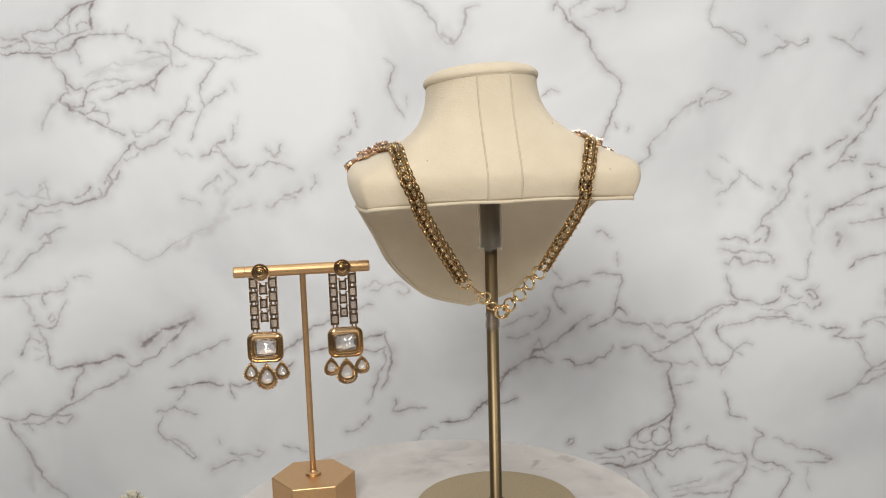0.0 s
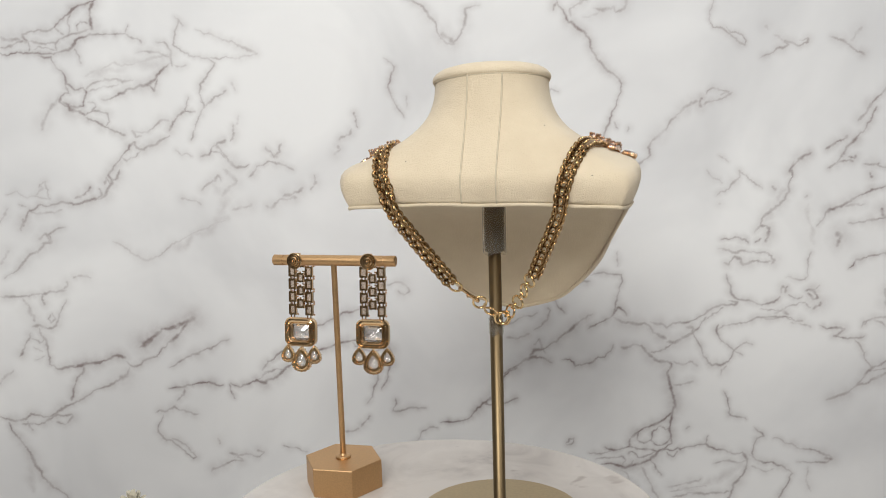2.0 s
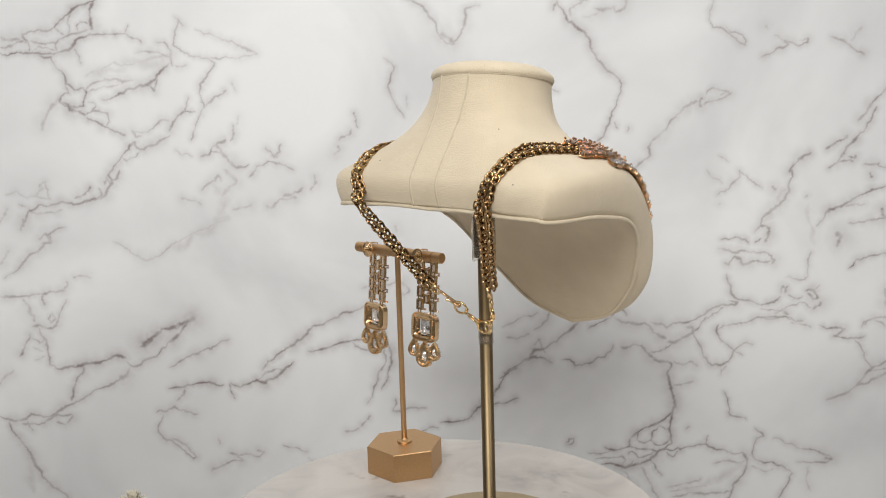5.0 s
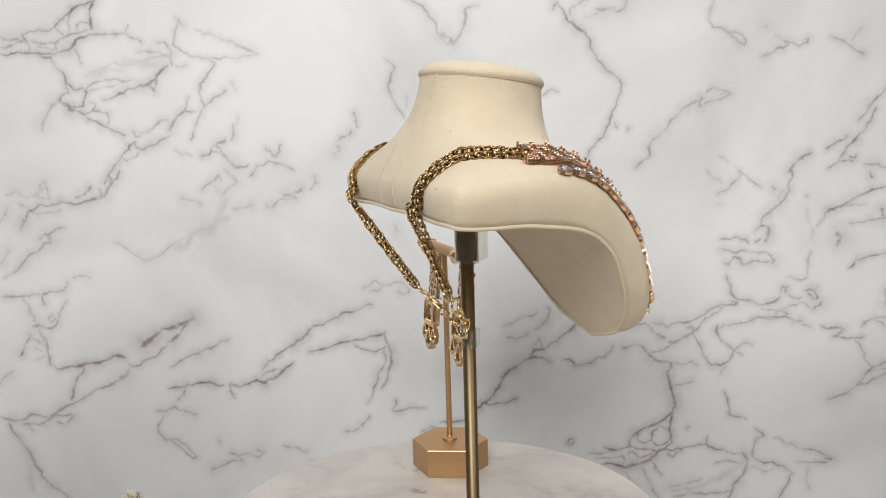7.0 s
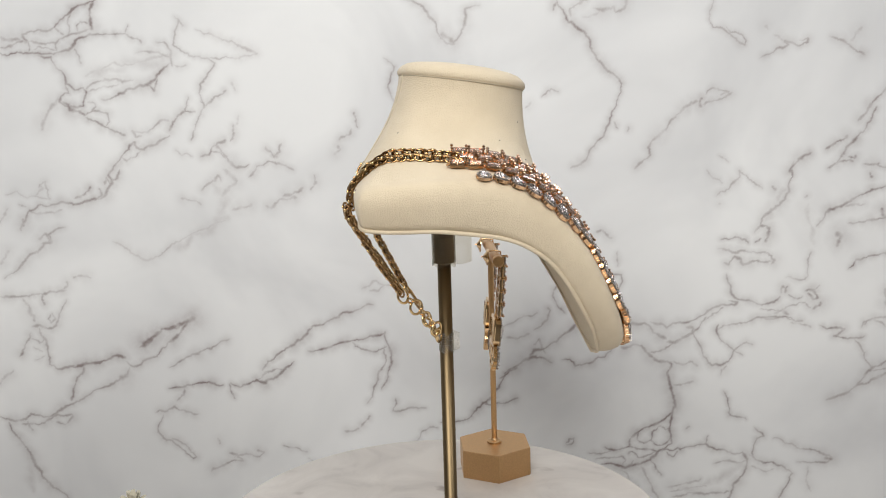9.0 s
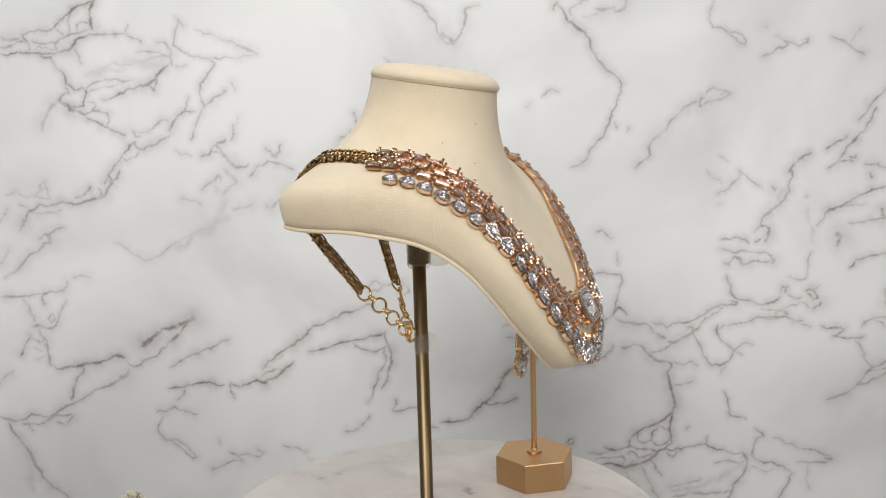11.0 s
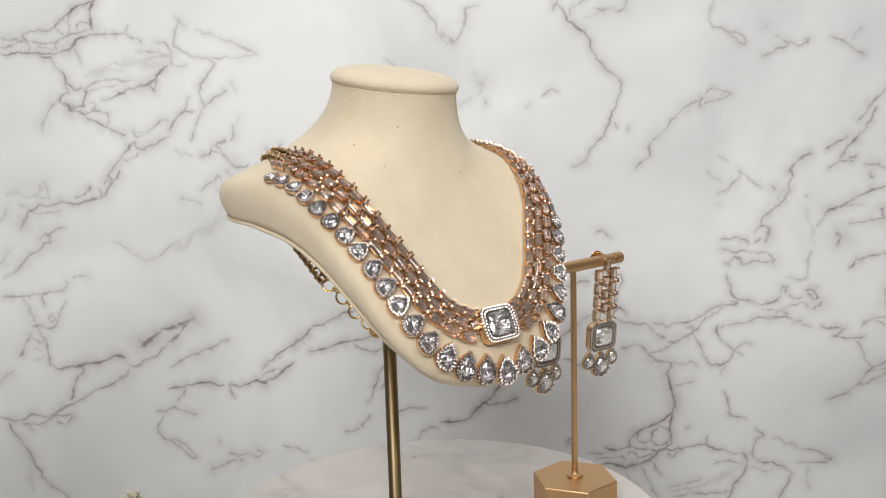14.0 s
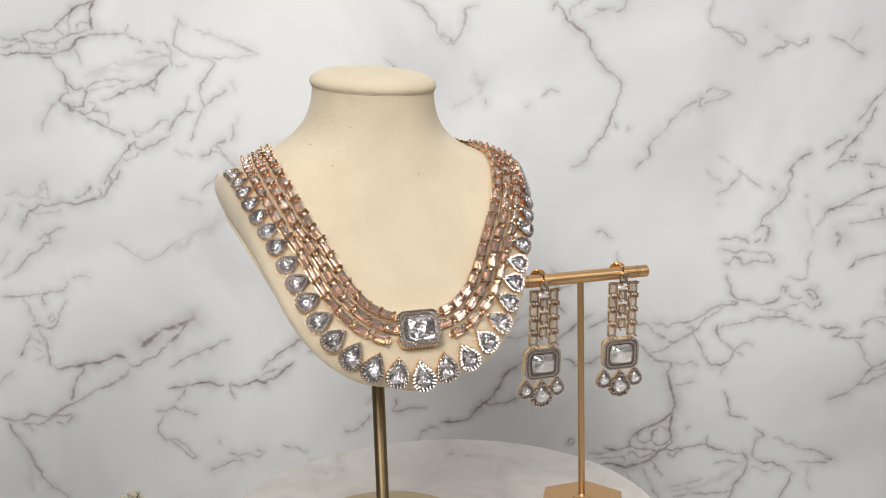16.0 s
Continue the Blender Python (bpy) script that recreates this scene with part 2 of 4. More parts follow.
vein(1.41, 0.54, (-280, 302), (-274, 296), (-270, 307))
vein(1.76, 0.27, (-341, 312), (-333, 316), (-321, 320), (-310, 324), (-296, 322), (-282, 325), (-267, 329), (-257, 331))
vein(1.41, 0.41, (-343, 298), (-334, 305), (-322, 309), (-308, 307), (-294, 307))
vein(0.88, 0.32, (-340, 296), (-323, 302), (-309, 303))
vein(1.41, 0.41, (-290, 333), (-277, 334), (-264, 331), (-256, 329))
vein(1.41, 0.45, (-269, 343), (-261, 343), (-257, 337), (-255, 324), (-254, 319))
vein(5.28, 0.18, (-336, 312), (-307, 317), (-274, 321), (-262, 329))
vein(1.06, 0.45, (-249, 367), (-245, 364), (-247, 357), (-250, 348), (-252, 340), (-245, 334), (-237, 329), (-227, 328), (-219, 326), (-212, 321), (-217, 314), (-222, 307), (-228, 301), (-230, 292), (-227, 284), (-224, 278))
vein(1.06, 0.45, (-245, 364), (-241, 358))
vein(1.41, 0.36, (-229, 354), (-213, 349), (-194, 342), (-181, 335), (-170, 329), (-184, 327), (-201, 327), (-217, 326))
vein(1.06, 0.32, (-240, 320), (-247, 319), (-254, 321))
vein(1.41, 0.45, (-229, 285), (-226, 278), (-218, 284), (-209, 290), (-203, 294))
vein(1.06, 0.45, (-226, 278), (-231, 270), (-235, 262), (-239, 251), (-241, 246))
vein(0.88, 0.45, (-241, 290), (-243, 282), (-245, 275), (-235, 274))
vein(1.41, 0.54, (-245, 275), (-252, 271), (-258, 264), (-262, 256))
vein(1.41, 0.36, (-260, 264), (-267, 267), (-274, 263), (-280, 258), (-290, 255), (-299, 257), (-296, 251), (-290, 252))
vein(1.59, 0.55, (-262, 251), (-271, 247), (-280, 242), (-289, 238), (-296, 240), (-298, 246), (-304, 239), (-312, 232), (-318, 225), (-323, 218), (-327, 213), (-324, 205), (-330, 197), (-337, 190))
vein(4.58, 0.20, (-271, 247), (-297, 241), (-312, 232), (-323, 218), (-329, 197))
vein(1.06, 0.40, (-312, 232), (-307, 227), (-298, 231), (-292, 237))
vein(0.88, 0.35, (-258, 237), (-252, 231), (-241, 230))
vein(1.41, 0.50, (-233, 229), (-224, 231), (-221, 238), (-215, 243), (-206, 245))
vein(1.06, 0.40, (-221, 234), (-213, 233), (-205, 224))
vein(1.41, 0.50, (-315, 219), (-320, 209), (-326, 204), (-329, 211), (-331, 205))
vein(1.41, 0.60, (-336, 190), (-344, 190), (-353, 188), (-365, 185), (-373, 187), (-382, 186), (-390, 184), (-398, 186), (-405, 181), (-411, 179), (-414, 173), (-417, 168), (-420, 160))
vein(1.41, 0.60, (-363, 191), (-355, 194), (-349, 198), (-346, 202))
vein(1.41, 0.50, (-344, 189), (-335, 194), (-337, 200))
vein(1.41, 0.35, (-411, 179), (-397, 177), (-385, 177), (-377, 180))
vein(1.06, 0.40, (-398, 202), (-397, 206), (-391, 209), (-389, 201), (-387, 190))
vein(1.76, 0.30, (-401, 196), (-394, 202), (-396, 206))
vein(0.88, 0.30, (-432, 197), (-420, 200), (-410, 193), (-387, 192))
vein(0.88, 0.40, (-420, 187), (-413, 184))
vein(1.76, 0.50, (-417, 172), (-417, 165))
vein(1.41, 0.50, (-375, 162), (-384, 161), (-393, 155), (-391, 150), (-398, 146), (-403, 140), (-416, 133), (-425, 123), (-435, 116), (-442, 111))
vein(1.76, 0.45, (-404, 150), (-396, 156), (-391, 148), (-400, 146))
vein(1.76, 0.30, (-445, 125), (-440, 132), (-435, 139))
vein(1.41, 0.30, (-441, 168), (-435, 177), (-431, 183))
vein(1.41, 0.30, (-328, 146), (-320, 142), (-311, 134), (-301, 128), (-294, 125), (-283, 129), (-274, 136), (-268, 142), (-253, 148), (-238, 155), (-223, 161), (-212, 164))
vein(3.88, 0.20, (-271, 140), (-247, 151), (-211, 167))
vein(1.41, 0.35, (-372, 110), (-366, 112), (-354, 109))
vein(1.41, 0.40, (-383, 98), (-378, 102), (-379, 106))
vein(1.41, 0.45, (-449, 92), (-437, 92), (-426, 92), (-408, 94), (-399, 95), (-391, 95), (-380, 97))
vein(1.41, 0.50, (-399, 95), (-405, 93), (-406, 88), (-404, 83))
vein(1.23, 0.45, (-381, 87), (-386, 79), (-390, 72), (-392, 65), (-397, 59))
vein(2.11, 0.35, (-426, 90), (-420, 80), (-416, 71), (-416, 65))
vein(1.06, 0.45, (-398, 73), (-402, 67), (-399, 63), (-394, 67), (-397, 73))
vein(1.76, 0.50, (-420, 59), (-411, 61), (-403, 57), (-394, 61))
vein(1.06, 0.35, (-256, 188), (-247, 186), (-236, 181))
vein(1.76, 0.40, (-235, 195), (-229, 201), (-220, 205), (-217, 210), (-214, 204))
vein(4.93, 0.18, (-226, 205), (-213, 193), (-217, 170))
vein(1.41, 0.50, (-421, 53), (-426, 44), (-430, 36), (-435, 28))
vein(1.41, 0.50, (-412, 58), (-410, 49), (-406, 40), (-405, 28), (-405, 19), (-398, 14), (-386, 15), (-378, 16))
vein(1.06, 0.35, (-422, 47), (-413, 42), (-407, 46))
vein(0.88, 0.30, (-420, 38), (-411, 33))
vein(0.88, 0.30, (-420, 24), (-409, 28))
vein(1.76, 0.30, (-443, 14), (-452, 8), (-459, -1))
vein(1.76, 0.75, (-381, 15), (-369, 18), (-360, 19), (-351, 20), (-342, 23), (-336, 26), (-326, 24))
vein(1.41, 0.55, (-370, 16), (-371, 9), (-377, 4), (-380, -3), (-383, -12), (-386, -21))
vein(1.41, 0.50, (-326, 20), (-319, 14), (-310, 16), (-301, 22), (-291, 26), (-284, 33), (-280, 39))
vein(2.47, 0.81, (-310, 34), (-302, 39), (-295, 45), (-289, 49), (-281, 53), (-269, 55), (-257, 61), (-251, 64))
vein(2.11, 0.68, (-280, 39), (-273, 43), (-266, 49), (-260, 57))
vein(1.41, 0.50, (-322, 13), (-325, 6), (-334, 0), (-341, -4), (-352, -8), (-362, -11), (-369, -16), (-378, -22), (-387, -25), (-397, -29), (-404, -35), (-413, -40))
vein(2.82, 0.40, (-333, 3), (-326, 4))
vein(1.41, 0.55, (-463, -36), (-454, -39), (-445, -41), (-436, -40), (-430, -34), (-422, -36), (-412, -38), (-403, -36), (-394, -37), (-387, -36))
vein(1.41, 0.50, (-440, -45), (-428, -45), (-416, -44), (-407, -39))
vein(1.41, 0.50, (-404, -44), (-395, -47), (-389, -41), (-386, -37))
vein(1.76, 0.55, (-454, -43), (-452, -49), (-448, -57), (-443, -64), (-437, -74), (-433, -84), (-429, -94), (-425, -103), (-418, -111), (-411, -118), (-404, -123), (-397, -131))
vein(1.41, 0.40, (-429, -52), (-433, -48), (-434, -42))
vein(4.58, 0.20, (-437, -74), (-436, -95), (-436, -120))
vein(1.41, 0.54, (-281, 12), (-269, 18), (-256, 25), (-244, 29), (-229, 35), (-217, 40))
vein(1.41, 0.74, (-283, -11), (-271, -10), (-259, -8), (-250, -6), (-241, -5), (-235, -8), (-226, -9))
vein(1.41, 0.47, (-268, -10), (-268, -18), (-275, -24))
vein(1.06, 0.54, (-220, -8), (-218, -18), (-215, -24))
vein(1.76, 0.74, (-218, -7), (-209, -12), (-200, -9), (-191, -5), (-182, -8), (-173, -4), (-165, 2), (-157, 9), (-151, 14))
vein(1.41, 0.47, (-299, -37), (-290, -36), (-279, -31), (-270, -35), (-255, -40))
vein(1.06, 0.55, (-291, -40), (-296, -49), (-298, -58), (-293, -65), (-290, -68), (-284, -68), (-277, -75), (-270, -83), (-263, -89), (-260, -87), (-267, -78), (-275, -70), (-284, -66))
vein(1.41, 0.30, (-236, -67), (-234, -73))
vein(1.41, 0.45, (-245, -104), (-238, -100), (-229, -96), (-220, -92), (-211, -93), (-217, -86), (-225, -84))
vein(1.23, 0.40, (-220, -89), (-205, -86), (-193, -89), (-188, -84), (-195, -82))
vein(1.59, 0.68, (-184, 6), (-178, 15), (-168, 22), (-159, 28), (-150, 32), (-141, 38), (-135, 44), (-129, 51))
vein(3.88, 0.24, (-178, 15), (-159, 28), (-129, 50))
vein(1.41, 0.68, (-136, 25), (-127, 25), (-118, 27), (-109, 30), (-97, 33))
vein(1.41, 0.54, (-191, -5), (-181, 3), (-169, 7), (-160, 7))
vein(1.06, 0.45, (-168, -77), (-159, -80), (-150, -82), (-142, -85))
vein(1.06, 0.30, (-142, -92), (-133, -98))
vein(1.23, 0.61, (-56, 28), (-55, 11), (-64, -8), (-69, -19), (-77, -34))
vein(1.06, 0.54, (-74, -47), (-79, -53), (-84, -59))
vein(1.41, 0.35, (-102, -63), (-93, -64), (-87, -61))
vein(1.23, 0.54, (-47, -29), (-46, -35), (-50, -43), (-38, -42), (-26, -40), (-15, -41))
vein(1.06, 0.45, (-31, -79), (-21, -67), (-12, -62), (-3, -63))
vein(1.41, 0.81, (0, -57), (12, -57), (24, -56), (33, -50), (39, -42), (45, -37), (54, -31), (61, -22), (65, -14), (69, -5), (77, 0), (84, 4))
vein(1.06, 0.68, (45, -37), (57, -39), (66, -38), (75, -35), (82, -33))
vein(1.06, 0.50, (131, -85), (135, -80), (140, -79), (138, -85), (132, -86))
vein(1.76, 0.68, (63, -11), (72, -5), (81, 2), (93, 9), (105, 11), (114, 7), (118, 4))
vein(1.76, 0.61, (93, 9), (99, 18), (108, 19), (117, 25), (126, 31), (135, 37), (141, 43), (146, 47), (160, 55))
vein(1.41, 0.47, (99, 24), (105, 30), (111, 15))
vein(1.23, 0.61, (128, 7), (137, 7), (142, 0), (152, 2), (161, 4), (166, 9), (173, 9), (180, 16), (182, 22))
vein(1.41, 0.54, (99, 40), (108, 45), (114, 51), (117, 60), (114, 63))
vein(1.06, 0.41, (67, 44), (79, 49), (91, 55), (103, 58))
vein(1.41, 0.41, (70, 33), (82, 31), (94, 36))
vein(1.23, 0.55, (120, 81), (123, 85), (135, 85), (144, 88), (158, 90))
vein(1.06, 0.61, (120, 81), (121, 72), (125, 63), (132, 57))
vein(1.76, 0.35, (118, 105), (123, 99), (129, 92))
vein(1.06, 0.50, (158, 96), (176, 97), (190, 96), (189, 85), (187, 76), (184, 64), (182, 55))
vein(1.06, 0.40, (186, 120), (186, 105))
vein(1.41, 0.40, (164, 141), (173, 140), (180, 134))
vein(1.41, 0.60, (155, 39), (164, 44), (173, 48), (180, 52), (187, 61), (193, 57), (196, 52))
vein(1.76, 0.50, (182, 51), (190, 46), (202, 44), (214, 44), (220, 40), (223, 33), (231, 29), (237, 26))
vein(1.41, 0.50, (220, 45), (228, 42), (237, 38), (243, 43), (252, 43), (261, 44), (269, 48), (278, 53), (285, 58), (295, 61), (307, 60), (310, 63), (301, 65))
vein(1.76, 0.50, (237, 23), (246, 22), (255, 27), (264, 33), (265, 36), (258, 38))
vein(1.41, 0.50, (220, 12), (229, 13), (237, 17), (246, 22))
vein(1.76, 0.55, (223, 7), (229, 2), (238, 2), (243, -1), (241, -7))
vein(1.76, 0.45, (190, 19), (202, 21), (211, 20), (217, 12), (223, 7))
vein(1.41, 0.35, (243, 2), (255, -2), (264, 1), (270, -4))
vein(1.41, 0.40, (244, -23), (256, -23), (266, -20))
vein(1.76, 0.75, (242, -3), (238, -10), (241, -23), (245, -35), (247, -45), (244, -54), (237, -60), (226, -66), (214, -70), (205, -76), (201, -80))
vein(1.76, 0.75, (244, -54), (242, -66), (243, -79), (244, -88), (235, -94), (229, -97), (221, -106), (209, -110), (194, -114), (182, -109), (169, -109))
vein(1.06, 0.60, (229, -69), (223, -75), (222, -84), (229, -90), (237, -88), (243, -82))
vein(1.06, 0.55, (229, -69), (237, -73), (242, -71))
vein(1.06, 0.55, (208, -74), (207, -83), (214, -87), (222, -83))
vein(1.41, 0.60, (201, -80), (199, -90), (189, -93), (182, -94), (173, -90))
vein(1.41, 0.60, (199, -90), (208, -93), (220, -94), (229, -97))
vein(1.23, 0.55, (197, -99), (202, -96), (209, -103), (219, -100), (226, -97))
vein(1.06, 0.50, (163, -103), (182, -102), (191, -101), (195, -105), (191, -112))
vein(1.06, 0.50, (155, -96), (167, -97), (182, -94))
vein(1.06, 0.50, (203, -106), (200, -112))
vein(1.23, 0.65, (229, -97), (238, -94), (250, -93), (262, -92), (280, -90), (283, -93), (292, -97), (301, -98), (311, -102), (319, -100))
vein(0.88, 0.50, (280, -90), (282, -81))
vein(1.06, 0.50, (238, -97), (245, -103), (250, -97))
vein(1.76, 0.55, (319, -100), (324, -108), (323, -119), (317, -128), (311, -135), (308, -144), (303, -154))
vein(1.41, 0.40, (288, -112), (299, -109), (311, -111), (322, -110))
vein(1.41, 0.40, (209, -110), (216, -122), (221, -132), (224, -141), (230, -151))
vein(1.06, 0.50, (221, -106), (227, -116), (233, -123))
vein(1.41, 0.40, (189, -115), (197, -121), (198, -128), (209, -135))
vein(1.41, 0.40, (239, -137), (251, -135), (263, -133), (275, -129))
vein(1.06, 0.35, (242, -142), (254, -141), (266, -138), (281, -137))
vein(1.76, 0.45, (245, -148), (263, -144), (287, -145), (305, -144))
vein(5.28, 0.20, (251, -139), (293, -131), (317, -113))
vein(1.06, 0.50, (331, -73), (335, -78), (341, -83), (334, -85), (330, -97), (330, -105))
vein(1.41, 0.45, (351, -86), (364, -92), (376, -97), (395, -100), (407, -106), (414, -111), (410, -114), (395, -114), (377, -113))
vein(2.11, 0.50, (407, -110), (414, -111))
vein(1.23, 0.55, (326, -103), (335, -110), (344, -113), (356, -116), (365, -120), (373, -126), (369, -135), (363, -145), (359, -155))
vein(1.06, 0.35, (353, -120), (344, -123), (338, -120), (329, -116))
vein(1.41, 0.25, (389, -118), (388, -131), (393, -147))
vein(1.06, 0.60, (297, -32), (302, -40), (304, -52), (305, -59), (313, -61), (322, -64))
vein(1.06, 0.40, (259, -72), (262, -70))
vein(1.23, 0.55, (265, 31), (270, 22), (274, 13), (279, 4), (284, -3), (294, -4), (302, 0), (306, 7), (308, 12), (301, 18), (293, 24), (289, 32), (291, 40))
vein(1.06, 0.40, (308, 12), (314, 17), (320, 20), (327, 17))
vein(1.06, 0.35, (308, 11), (317, 6))
vein(1.41, 0.35, (294, -15), (295, -9), (300, -5))
vein(1.23, 0.50, (290, 34), (302, 39), (313, 41), (325, 43), (340, 46), (354, 46), (366, 43))
vein(1.41, 0.50, (243, 20), (252, 26), (264, 31), (272, 40), (278, 48))
vein(1.41, 0.60, (396, 36), (405, 32), (413, 33), (422, 31), (411, 24), (420, 22), (431, 21), (443, 23))
vein(1.41, 0.30, (366, 40), (378, 37), (387, 34))
vein(1.06, 0.45, (431, 21), (438, 14), (444, 5), (447, -5), (451, -11))
vein(1.76, 0.50, (406, -45), (416, -42), (425, -39), (431, -35), (437, -30), (445, -29), (454, -24), (463, -20), (470, -16))
vein(1.76, 0.50, (437, -30), (444, -22), (451, -14), (456, -10), (468, -4))
vein(1.06, 0.40, (451, -14), (460, -14), (467, -13))
vein(1.41, 0.35, (440, 32), (442, 38), (451, 41), (460, 37), (466, 31))
vein(1.06, 0.30, (276, 201), (280, 195), (287, 191), (292, 187))
vein(1.23, 0.45, (286, 173), (290, 178), (299, 181), (304, 188), (310, 193), (309, 199), (316, 194), (323, 187), (333, 180))
vein(1.76, 0.45, (343, 182), (346, 179))
vein(1.06, 0.30, (289, 166), (291, 166))
vein(1.76, 0.52, (364, 207), (361, 199), (363, 192), (359, 184), (360, 177), (354, 167), (345, 159), (337, 153), (333, 147), (329, 139), (326, 135))
vein(4.23, 0.23, (360, 182), (345, 159), (331, 142))
vein(1.76, 0.59, (331, 142), (337, 142), (341, 139), (340, 131), (338, 125))
vein(1.41, 0.52, (326, 125), (333, 129))
vein(1.06, 0.59, (290, 129), (297, 130), (309, 131), (317, 128), (320, 124))
vein(1.41, 0.45, (289, 120), (300, 118), (306, 115), (318, 116), (329, 114), (340, 114), (347, 106), (344, 102))
vein(1.76, 0.50, (295, 105), (300, 103), (306, 111), (315, 102), (321, 104), (329, 106), (344, 105))
vein(1.41, 0.55, (298, 93), (300, 84), (303, 75), (307, 68), (316, 65), (328, 62), (339, 60), (348, 62), (354, 68))
vein(1.41, 0.50, (355, 71), (356, 78), (361, 78), (359, 72))
vein(1.06, 0.35, (359, 87), (371, 85), (379, 85), (382, 88), (382, 99), (383, 111), (385, 114))
vein(1.76, 0.55, (380, 73), (388, 73), (393, 65), (388, 64), (383, 70))
vein(1.76, 0.50, (389, 53), (395, 57), (396, 60))
vein(0.70, 0.40, (388, 73), (394, 78))
vein(1.06, 0.50, (362, 70), (371, 65), (377, 67))
vein(1.06, 0.40, (377, 61), (386, 55))
vein(1.06, 0.40, (278, 46), (285, 52), (295, 58))
vein(1.23, 0.50, (328, 45), (337, 46), (351, 45), (366, 45), (378, 41))
vein(2.11, 0.40, (348, 50), (357, 54), (363, 48))
vein(1.06, 0.40, (334, 55), (345, 54), (360, 56), (371, 58), (380, 61))
vein(1.06, 0.39, (379, 172), (376, 170))
vein(2.82, 0.18, (380, 164), (381, 146), (387, 123))
vein(1.59, 0.59, (389, 140), (395, 146), (398, 154), (403, 157), (414, 160), (423, 165), (431, 170), (439, 173), (448, 176), (459, 179))
vein(1.76, 0.33, (414, 160), (426, 161), (437, 161))
vein(1.41, 0.45, (421, 142), (429, 142), (438, 143), (449, 145), (461, 147))
vein(2.82, 0.49, (409, 133), (414, 129), (411, 119))
vein(1.23, 0.60, (423, 94), (428, 98), (431, 104), (439, 106), (451, 108), (463, 109))
vein(2.11, 0.40, (462, 73), (465, 55))
vein(2.11, 0.52, (455, 156), (458, 147))
vein(1.23, 0.40, (440, 35), (445, 39), (454, 42), (466, 43))
vein(1.41, 0.52, (398, 199), (407, 203), (415, 206), (424, 205))
vein(1.06, 0.52, (435, 202), (444, 201), (450, 202))
vein(1.41, 0.52, (441, 193), (444, 188))
vein(1.06, 0.50, (280, 367), (278, 359), (276, 349), (280, 341), (287, 341), (293, 337), (299, 332), (306, 326), (312, 323), (313, 327), (304, 335), (293, 341))
vein(1.41, 0.30, (332, 341), (334, 338))
vein(1.41, 0.45, (327, 310), (333, 313), (341, 316), (349, 319), (355, 322), (351, 326), (357, 324), (366, 321), (374, 324), (374, 328), (366, 326))
vein(1.41, 0.25, (340, 333), (346, 329), (352, 323))
vein(1.41, 0.45, (395, 329), (402, 327), (410, 324), (416, 319), (424, 313), (431, 310))
vein(2.11, 0.25, (416, 324), (421, 331), (427, 337))
vein(1.23, 0.45, (300, 277), (294, 273), (286, 270), (277, 269), (272, 266))
vein(1.41, 0.65, (269, 264), (268, 269), (270, 272))
vein(1.06, 0.40, (274, 276), (280, 282), (287, 280), (297, 278), (289, 275))
vein(1.76, 0.40, (269, 270), (259, 268), (253, 264), (249, 259), (244, 254), (238, 249), (234, 242), (227, 236), (220, 231))
vein(3.52, 0.18, (260, 267), (241, 253))
vein(1.41, 0.45, (220, 231), (217, 225), (219, 217), (213, 213), (207, 208), (203, 204))
vein(1.76, 0.55, (454, 279), (446, 269), (441, 264), (436, 256), (430, 249), (427, 245))
vein(1.59, 0.65, (445, 259), (442, 253), (439, 244), (434, 236), (427, 230), (422, 224), (417, 220), (414, 213), (409, 206), (401, 199))
vein(1.41, 0.59, (395, 218), (400, 221), (406, 225), (413, 227), (417, 231))
vein(1.76, 0.65, (382, 215), (375, 213), (368, 207), (361, 200), (360, 196))
vein(1.41, 0.52, (418, 210), (425, 208), (426, 211))
vein(1.41, 0.52, (434, 202), (444, 201), (457, 198))
vein(1.06, 0.40, (196, 242), (197, 246))
vein(0.88, 0.30, (287, 215), (293, 212), (298, 208))
vein(1.41, 0.45, (-23, 376), (-15, 375), (-7, 371), (-1, 364), (4, 357), (8, 348), (11, 340), (16, 334), (23, 332), (27, 336), (31, 341), (35, 350), (37, 358), (36, 366), (43, 368), (51, 369))
vein(2.47, 0.45, (12, 342), (20, 338), (24, 333))
vein(1.41, 0.60, (126, 372), (129, 365), (134, 358), (141, 350), (148, 343), (154, 339), (159, 329), (163, 319), (169, 311), (176, 302), (184, 297), (190, 289), (189, 280), (185, 271), (180, 261), (178, 251), (173, 241), (165, 232), (159, 225), (155, 216), (149, 210), (139, 207))
vein(1.59, 0.50, (123, 362), (126, 369))
vein(1.41, 0.40, (140, 355), (139, 363), (146, 367), (157, 371))
vein(1.76, 0.40, (162, 363), (173, 361), (182, 364), (184, 358), (193, 362), (195, 370))
vein(1.41, 0.25, (151, 355), (159, 355), (168, 359))
vein(0.88, 0.50, (182, 252), (186, 245))
vein(1.06, 0.50, (110, 278), (116, 284), (120, 286), (127, 283))
vein(1.41, 0.30, (100, 274), (94, 268))
vein(2.11, 0.25, (41, 298), (49, 292), (53, 295), (49, 284), (55, 292))
vein(1.41, 0.35, (54, 277), (55, 273))
vein(1.76, 0.20, (21, 268), (29, 273), (41, 280))
vein(4.58, 0.17, (44, 304), (52, 287))
vein(1.06, 0.50, (-45, 321), (-39, 317), (-35, 312), (-39, 303), (-42, 292), (-40, 287), (-36, 277), (-32, 270), (-27, 262))
vein(1.06, 0.30, (-24, 272), (-24, 283))
vein(1.06, 0.50, (-77, 269), (-75, 262), (-74, 254))
